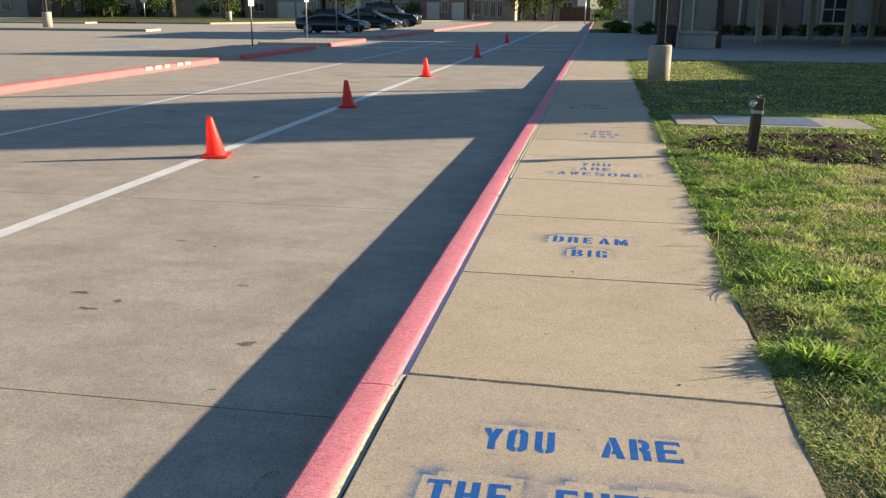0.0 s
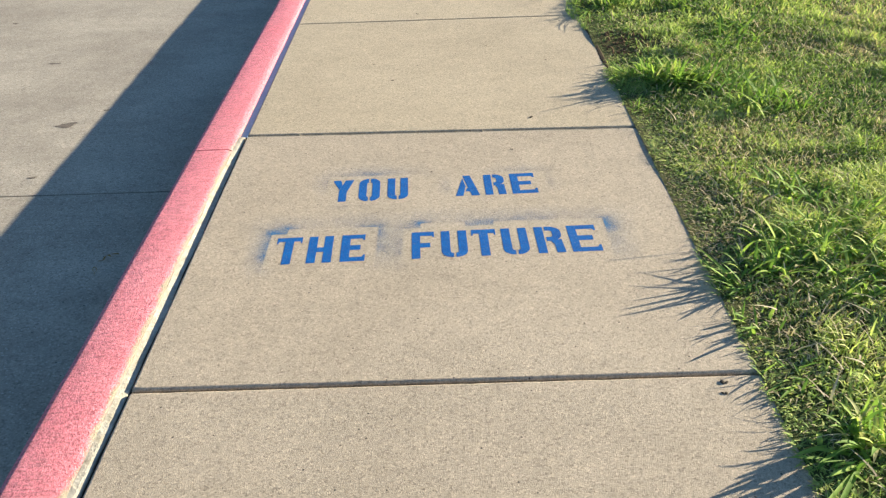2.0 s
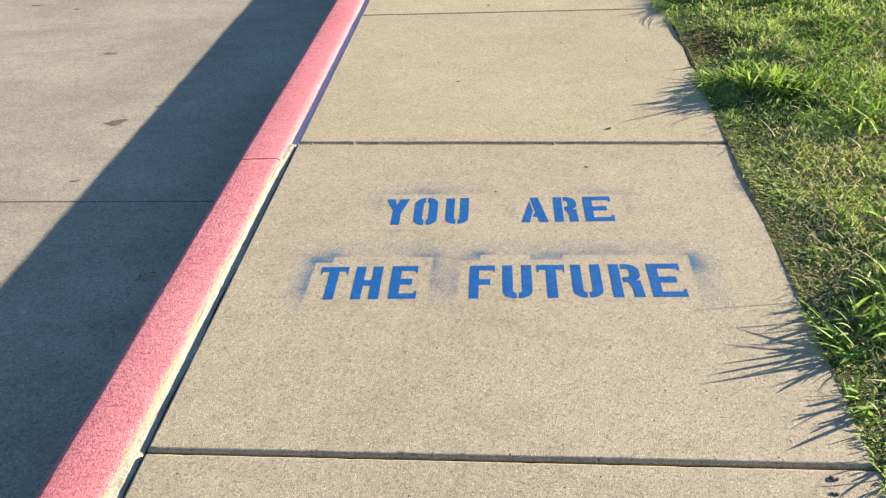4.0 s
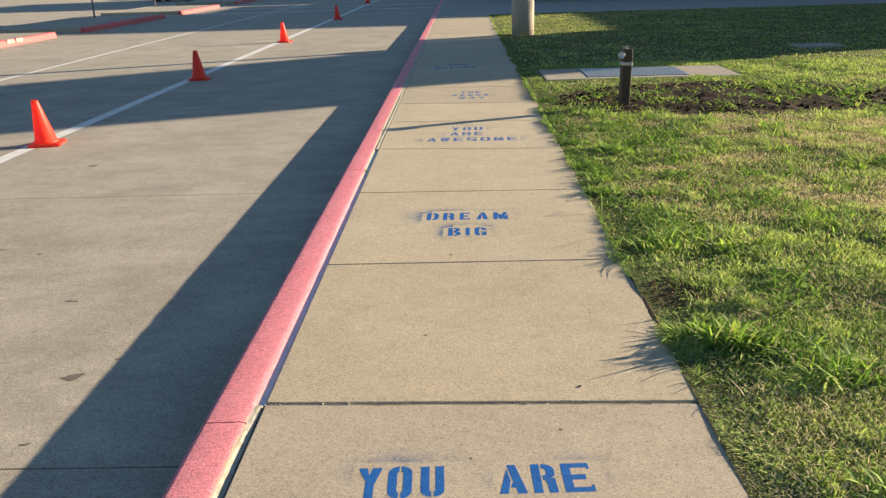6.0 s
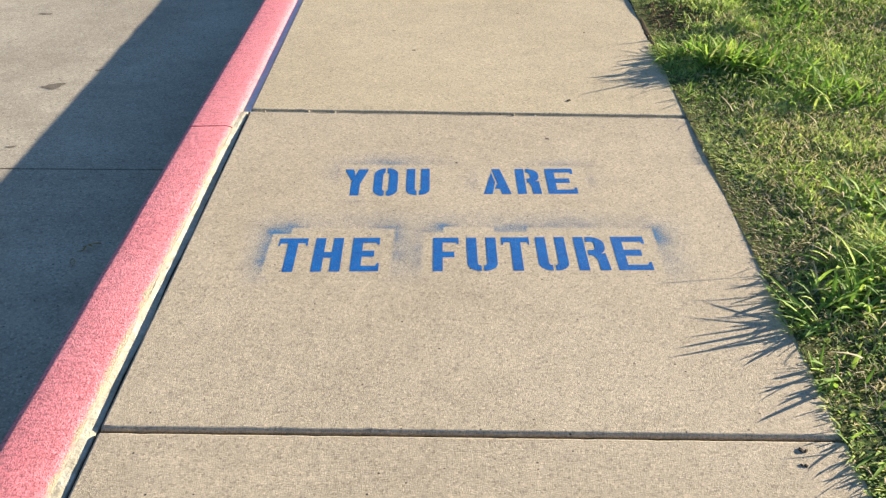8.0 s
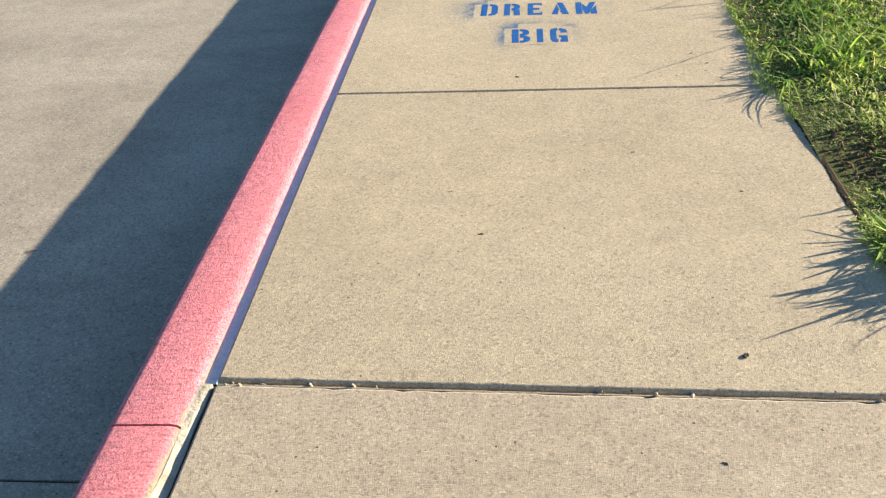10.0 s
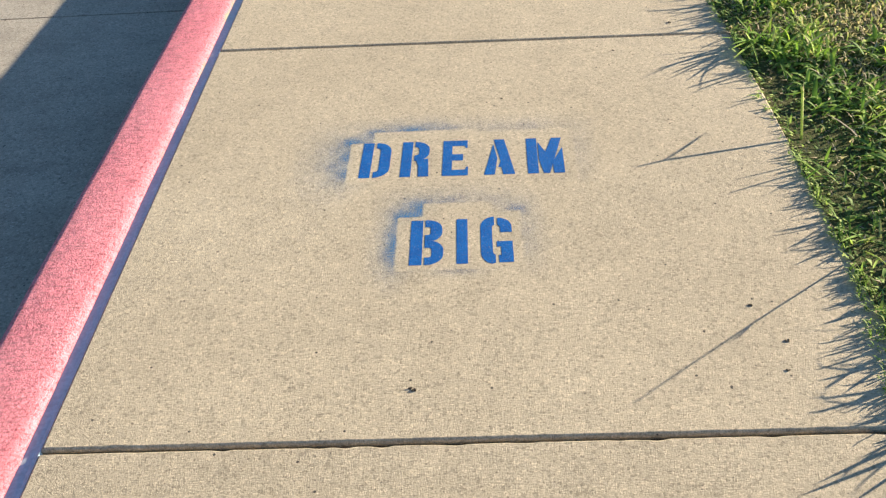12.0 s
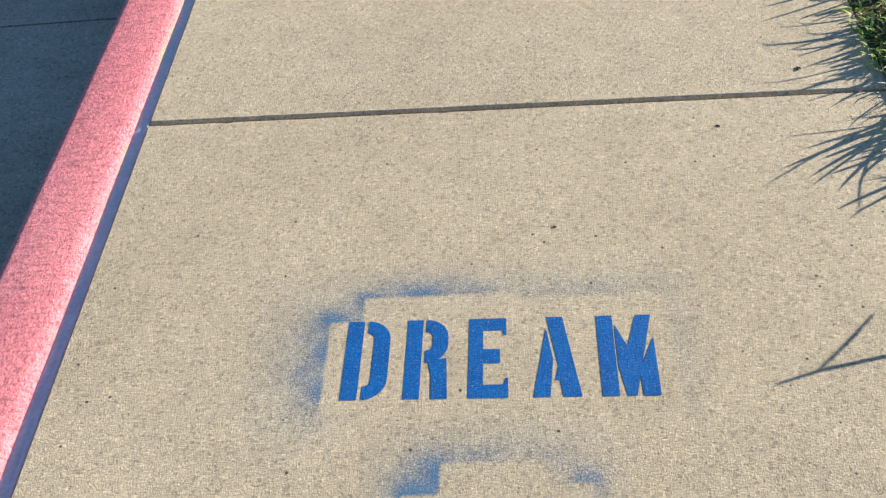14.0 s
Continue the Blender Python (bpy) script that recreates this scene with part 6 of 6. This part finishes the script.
M_CAR = car_paint()
M_LAMP = plain("headlamp_lens", (0.55, 0.55, 0.53), (0.65, 0.65, 0.62), 20, 0.15)


def loft(bm, sections):
    """Closed cross-sections (x, ring of (y, z)) joined into a skin."""
    rings = [[bm.verts.new((x, y, z)) for y, z in ring] for x, ring in sections]
    n = len(rings[0])
    for a, b in zip(rings, rings[1:]):
        for i in range(n):
            f = bm.faces.new((a[i], a[(i + 1) % n], b[(i + 1) % n], b[i]))
            f.smooth = True
    bm.faces.new(rings[0])
    bm.faces.new(rings[-1][::-1])
    bmesh.ops.recalc_face_normals(bm, faces=bm.faces)
    return bm


def hoop(w, z0, z1, k=0.82):
    """A rounded car cross-section, w wide, from z0 to z1."""
    h = w / 2
    return [(-h * 0.86, z0), (-h * 0.98, z0 + 0.12), (-h, z0 + (z1 - z0) * 0.5), (-h * 0.95, z1 - 0.10), (-h * k, z1), (h * k, z1), (h * 0.95, z1 - 0.10), (h, z0 + (z1 - z0) * 0.5), (h * 0.98, z0 + 0.12), (h * 0.86, z0)]


def parked_car(at, label, ln=4.5, belt=0.92, roof=1.42, nose=0.72, tail=0.98, cab=(-1.75, -0.85, 0.30, 1.15), wheel=0.32):
    c = thing("car", label, "car", at, "parked dark cars")
    a = ln / 2
    part("body", loft(BM(), [(-a, hoop(1.5, 0.42, tail - 0.12)), (-a + 0.12, hoop(1.68, 0.26, tail)), (-1.2, hoop(1.78, 0.2, belt + 0.02)), (0.6, hoop(1.78, 0.2, belt)), (1.1, hoop(1.76, 0.2, belt - 0.03)), (a - 0.35, hoop(1.68, 0.22, nose + 0.06)), (a - 0.06, hoop(1.5, 0.28, nose - 0.06)), (a, hoop(1.3, 0.36, nose - 0.16))]), M_CAR, c)
    x0, x1, x2, x3 = cab
    gl = [(x0, hoop(1.55, belt - 0.06, belt + 0.03, 0.9)), (x1, hoop(1.42, belt - 0.06, roof - 0.05, 0.78)), ((x1 + x2) / 2, hoop(1.44, belt - 0.06, roof, 0.78)), (x2, hoop(1.42, belt - 0.06, roof - 0.06, 0.78)), (x3, hoop(1.52, belt - 0.08, belt - 0.01, 0.9))]
    cabin = part("cabin", loft(BM(), gl), M_GLASS, c, "dark tinted glass")
    part("roof", loft(BM(), [(x1 - 0.05, hoop(1.16, roof - 0.07, roof - 0.025)), ((x1 + x2) / 2, hoop(1.2, roof - 0.04, roof + 0.02)), (x2 + 0.04, hoop(1.16, roof - 0.08, roof - 0.035))]), M_CAR, c)
    for s in (-1, 1):
        for p, q in (((x0 + 0.05, belt), (x1 + 0.02, roof - 0.06)), ((x3 - 0.05, belt - 0.02), (x2, roof - 0.07)), (((x1 + x2) / 2, belt), ((x1 + x2) / 2, roof - 0.04))):
            part("pillar", tube(BM(), (p[0], s * 0.765, p[1]), (q[0], s * 0.63, q[1]), 0.035, 0.03, 6), M_CAR, cabin)
        part("headlight", loft(BM(), [(a - 0.42, hoop(0.10, nose - 0.10, nose + 0.02)), (a - 0.10, hoop(0.30, nose - 0.16, nose - 0.05)), (a - 0.03, hoop(0.2, nose - 0.18, nose - 0.1))]), M_LAMP, c, "clear headlamp", pose(0, s * 0.66, 0))
        part("mirror", box(BM(), x3 - 0.55, s * 0.92 - 0.08, belt, x3 - 0.4, s * 0.92 + 0.08, belt + 0.12, 0.03, 2), M_CAR, c)
        for x in (-ln * 0.3, ln * 0.305):
            bm = lathe(BM(), [(wheel * 0.68, -0.105), (wheel * 0.93, -0.11), (wheel, -0.08), (wheel, 0.08), (wheel * 0.93, 0.11), (wheel * 0.68, 0.105)], 24)
            w = part("wheel", bm, M_BLACK, c, "black tyre", pose(x, s * 0.80, wheel, 90, 0, 0))
            bm = lathe(BM(), [(wheel * 0.67, 0.10), (wheel * 0.64, 0.116), (wheel * 0.58, 0.10)], 20, False)
            for k in range(5):
                an = k * 2 * math.pi / 5
                tube(bm, (0.03 * math.cos(an), 0.03 * math.sin(an), 0.108), (wheel * 0.62 * math.cos(an), wheel * 0.62 * math.sin(an), 0.108), 0.035, 0.028, 5)
            lathe(bm, [(0.06, 0.10), (0.06, 0.122)], 10)
            rim = part("rim", bm, M_CHROME, w, "silver spoked rim")
            if s > 0:
                rim.matrix_basis = pose(0, 0, 0, 180, 0, 0)
    return c


parked_car(pose(-15.9, 54.3, ROAD_Z + 0.002, 0, 0, -3), "dark parked saloon car with silver wheels")
parked_car(pose(-15.3, 61.0, ROAD_Z + 0.002, 0, 0, -3), "dark parked hatchback in the next bay", 4.3, 0.95, 1.45)
parked_car(pose(-16.3, 71.5, ROAD_Z + 0.002, 0, 0, -3), "tall dark parked off-road car", 4.9, 1.12, 1.86, 0.98, 1.15, (-2.2, -1.9, 0.45, 1.05), 0.39)


# ---- trees ----
def tree(x, y, h, crown, seed, label="leafy green street tree", trunk=0.16, clear=1.6, leaves=2600):
    rnd = random.Random(seed)
    t = thing("tree", label, "tree", pose(x, y, -0.03), "street trees")
    bm = BM()
    tube(bm, (0, 0, -0.1), (0.08, 0.03, clear), trunk, trunk * 0.75, 9)
    tube(bm, (0.08, 0.03, clear), (0.0, 0.05, h * 0.7), trunk * 0.75, trunk * 0.3, 8)
    for k in range(6):
        a = k * 1.05 + rnd.random()
        z = clear + (h * 0.45 - clear * 0.3) * rnd.random() * 0.6
        r = crown * (0.5 + 0.3 * rnd.random())
        tube(bm, (0.06, 0.03, z), (r * math.cos(a), r * math.sin(a), z + r * 0.7), trunk * 0.45, trunk * 0.12, 6)
    part("trunk", bm, M_BARK, t)
    leaf_cloud("crown", (0, 0, clear + (h - clear) * 0.52), (crown, crown, (h - clear) * 0.62), leaves, 0.16, seed, M_TREE, t)
    return t


for i, (x, y, h, cr, tr, cl) in enumerate(((-67.0, 108, 6, 2.2, 0.16, 1.7), (-65.2, 110, 6, 2.2, 0.16, 1.6), (-62.3, 107, 6.5, 2.8, 0.2, 1.4), (-54.2, 108, 9, 3.2, 0.5, 2.6), (-45.2, 104, 6, 2.6, 0.2, 1.1), (-30.5, 106, 6, 2.0, 0.18, 1.6), (-9.4, 112, 7, 2.4, 0.2, 1.5), (-7.6, 114, 7, 2.6, 0.2, 1.6), (-5.2, 111, 6, 2.0, 0.18, 1.4), (1.8, 112, 5, 2.4, 0.2, 1.0), (-58.5, 111, 6, 2.4, 0.18, 1.3), (-72.5, 112, 7, 2.8, 0.2, 1.5))):
    tree(x, y, h, cr, 500 + i, trunk=tr, clear=cl)
for i, (x, y, rx, rz) in enumerate(((-60.5, 113, 1.6, 0.8), (-52.0, 113, 1.4, 0.8), (-47.5, 111, 1.6, 1.1), (-68.5, 113, 1.8, 1.0), (-36.5, 112, 1.2, 0.7), (-25.0, 112, 1.2, 0.8), (-23.2, 112.5, 1.0, 1.2), (0.8, 104, 1.2, 0.7), (-64.0, 112.6, 1.6, 0.9))):
    shrub(x, y, -0.03, rx, rx * 0.7, rz, 600 + i, "dark green garden shrub by a house", 700)


# ---- houses across the street ----
def house(x, y, w, d, mat, label, openings, doors=(), gable=True):
    t = thing("house", label, "house", pose(x, y, -0.1), "houses across the street")
    part("wall", box(BM(), 0, 0, -0.2, w, d, 3.0), mat, t)
    bm = BM()
    v = [bm.verts.new(p) for p in ((-0.4, -0.4, 3.0), (w + 0.4, -0.4, 3.0), (w + 0.4, d + 0.4, 3.0), (-0.4, d + 0.4, 3.0), (w * 0.25, d / 2, 6.2), (w * 0.75, d / 2, 6.2))]
    for q in ((0, 1, 5, 4), (1, 2, 5), (2, 3, 4, 5), (3, 0, 4), (3, 2, 1, 0)):
        bm.faces.new([v[i] for i in q])
    part("roof", bm, M_ROOF, t)
    for a, b, z0, z1 in openings:
        wn_ = part("window", box(BM(), a, -0.05, z0, b, -0.004, z1), M_GLASS, t)
        for q in ((a - 0.08, z0 - 0.1, b + 0.08, z0), (a - 0.08, z1, b + 0.08, z1 + 0.1), (a - 0.08, z0, a, z1), (b, z0, b + 0.08, z1), ((a + b) / 2 - 0.03, z0, (a + b) / 2 + 0.03, z1)):
            part("frame", box(BM(), q[0], -0.10, q[1], q[2], -0.055, q[3]), M_PALE, wn_)
    for a, b in doors:
        dr = part("garage_door", box(BM(), a, -0.06, 0.0, b, -0.004, 2.15), M_PALE, t)
        for k in range(4):
            part("door_panel", box(BM(), a + 0.08, -0.085, 0.06 + 0.53 * k, b - 0.08, -0.062, 0.53 + 0.53 * k, 0.01), M_PALE, dr)
    return t


W1 = ((1.5, 2.7, 0.9, 2.3), (7.4, 9.2, 0.7, 2.4))
house(-79.0, 116, 9.5, 9, M_FENCE, "dark brown house behind trees, in shade", ((1.0, 2.2, 0.9, 2.2), (6.0, 7.4, 0.9, 2.2)))
house(-92.0, 118, 10, 9, M_BUFF, "buff brick house at the street's far end", ((2.0, 3.4, 0.9, 2.2), (6.0, 7.4, 0.9, 2.2)))
house(-67.5, 117, 6.5, 9, M_BRICK, "brown brick house behind street trees", ((2.0, 3.2, 0.9, 2.2),))
house(-60.0, 115, 11.0, 9, M_BUFF, "buff brick house with dark windows", W1)
house(-47.5, 116, 4.5, 9, M_BRICK, "narrow brown brick house behind a tree", ((1.4, 2.8, 0.9, 2.2),))
house(-42.6, 115, 6.0, 9, M_GREYB, "grey brick house with garage doors", ((5.0, 5.7, 0.9, 2.2),), ((0.3, 2.6), (2.9, 4.6)))
house(-36.0, 116, 9.0, 9, M_BUFF, "buff brick house with a pale porch", ((0.8, 2.0, 0.9, 2.2), (6.6, 8.0, 0.8, 2.3)), ((2.6, 5.0),))
house(-26.5, 115, 3.6, 9, M_TAN, "pale stucco house wall beside a shrub", ((1.2, 2.2, 0.9, 2.2),))
house(-22.6, 114, 6.2, 9, M_BRICK, "red-brown brick house with garage doors", ((2.9, 3.7, 1.0, 2.3),), ((0.9, 2.6), (4.2, 5.8)))
house(-16.3, 115, 6.0, 9, M_BUFF, "buff brick house with slim porch columns", ((0.8, 1.6, 0.6, 2.4), (2.0, 2.5, 0.4, 2.4), (2.9, 3.4, 0.4, 2.4), (3.8, 4.3, 0.4, 2.4)))
house(-10.0, 122, 9.0, 9, M_TAN, "tan house behind street trees", ((1.5, 2.7, 0.9, 2.2), (5.4, 6.8, 0.9, 2.2)), ())
house(1.0, 124, 12.0, 9, M_GREYB, "grey brick house past the school corner", ((2.0, 3.4, 0.9, 2.2), (7.0, 8.4, 0.9, 2.2)))
house(14.0, 122, 14.0, 9, M_BUFF, "buff house behind the school", ((2.0, 3.4, 0.9, 2.2),))
fence = thing("fence", "brown board fence at the street's end", "fence", pose(-4.6, 116, -0.1))
for k in range(26):
    part("board", box(BM(), 0.15 * k, 0, 0, 0.15 * k + 0.14, 0.025, 1.6 + 0.01 * (k % 3), 0.004), M_FENCE, fence)
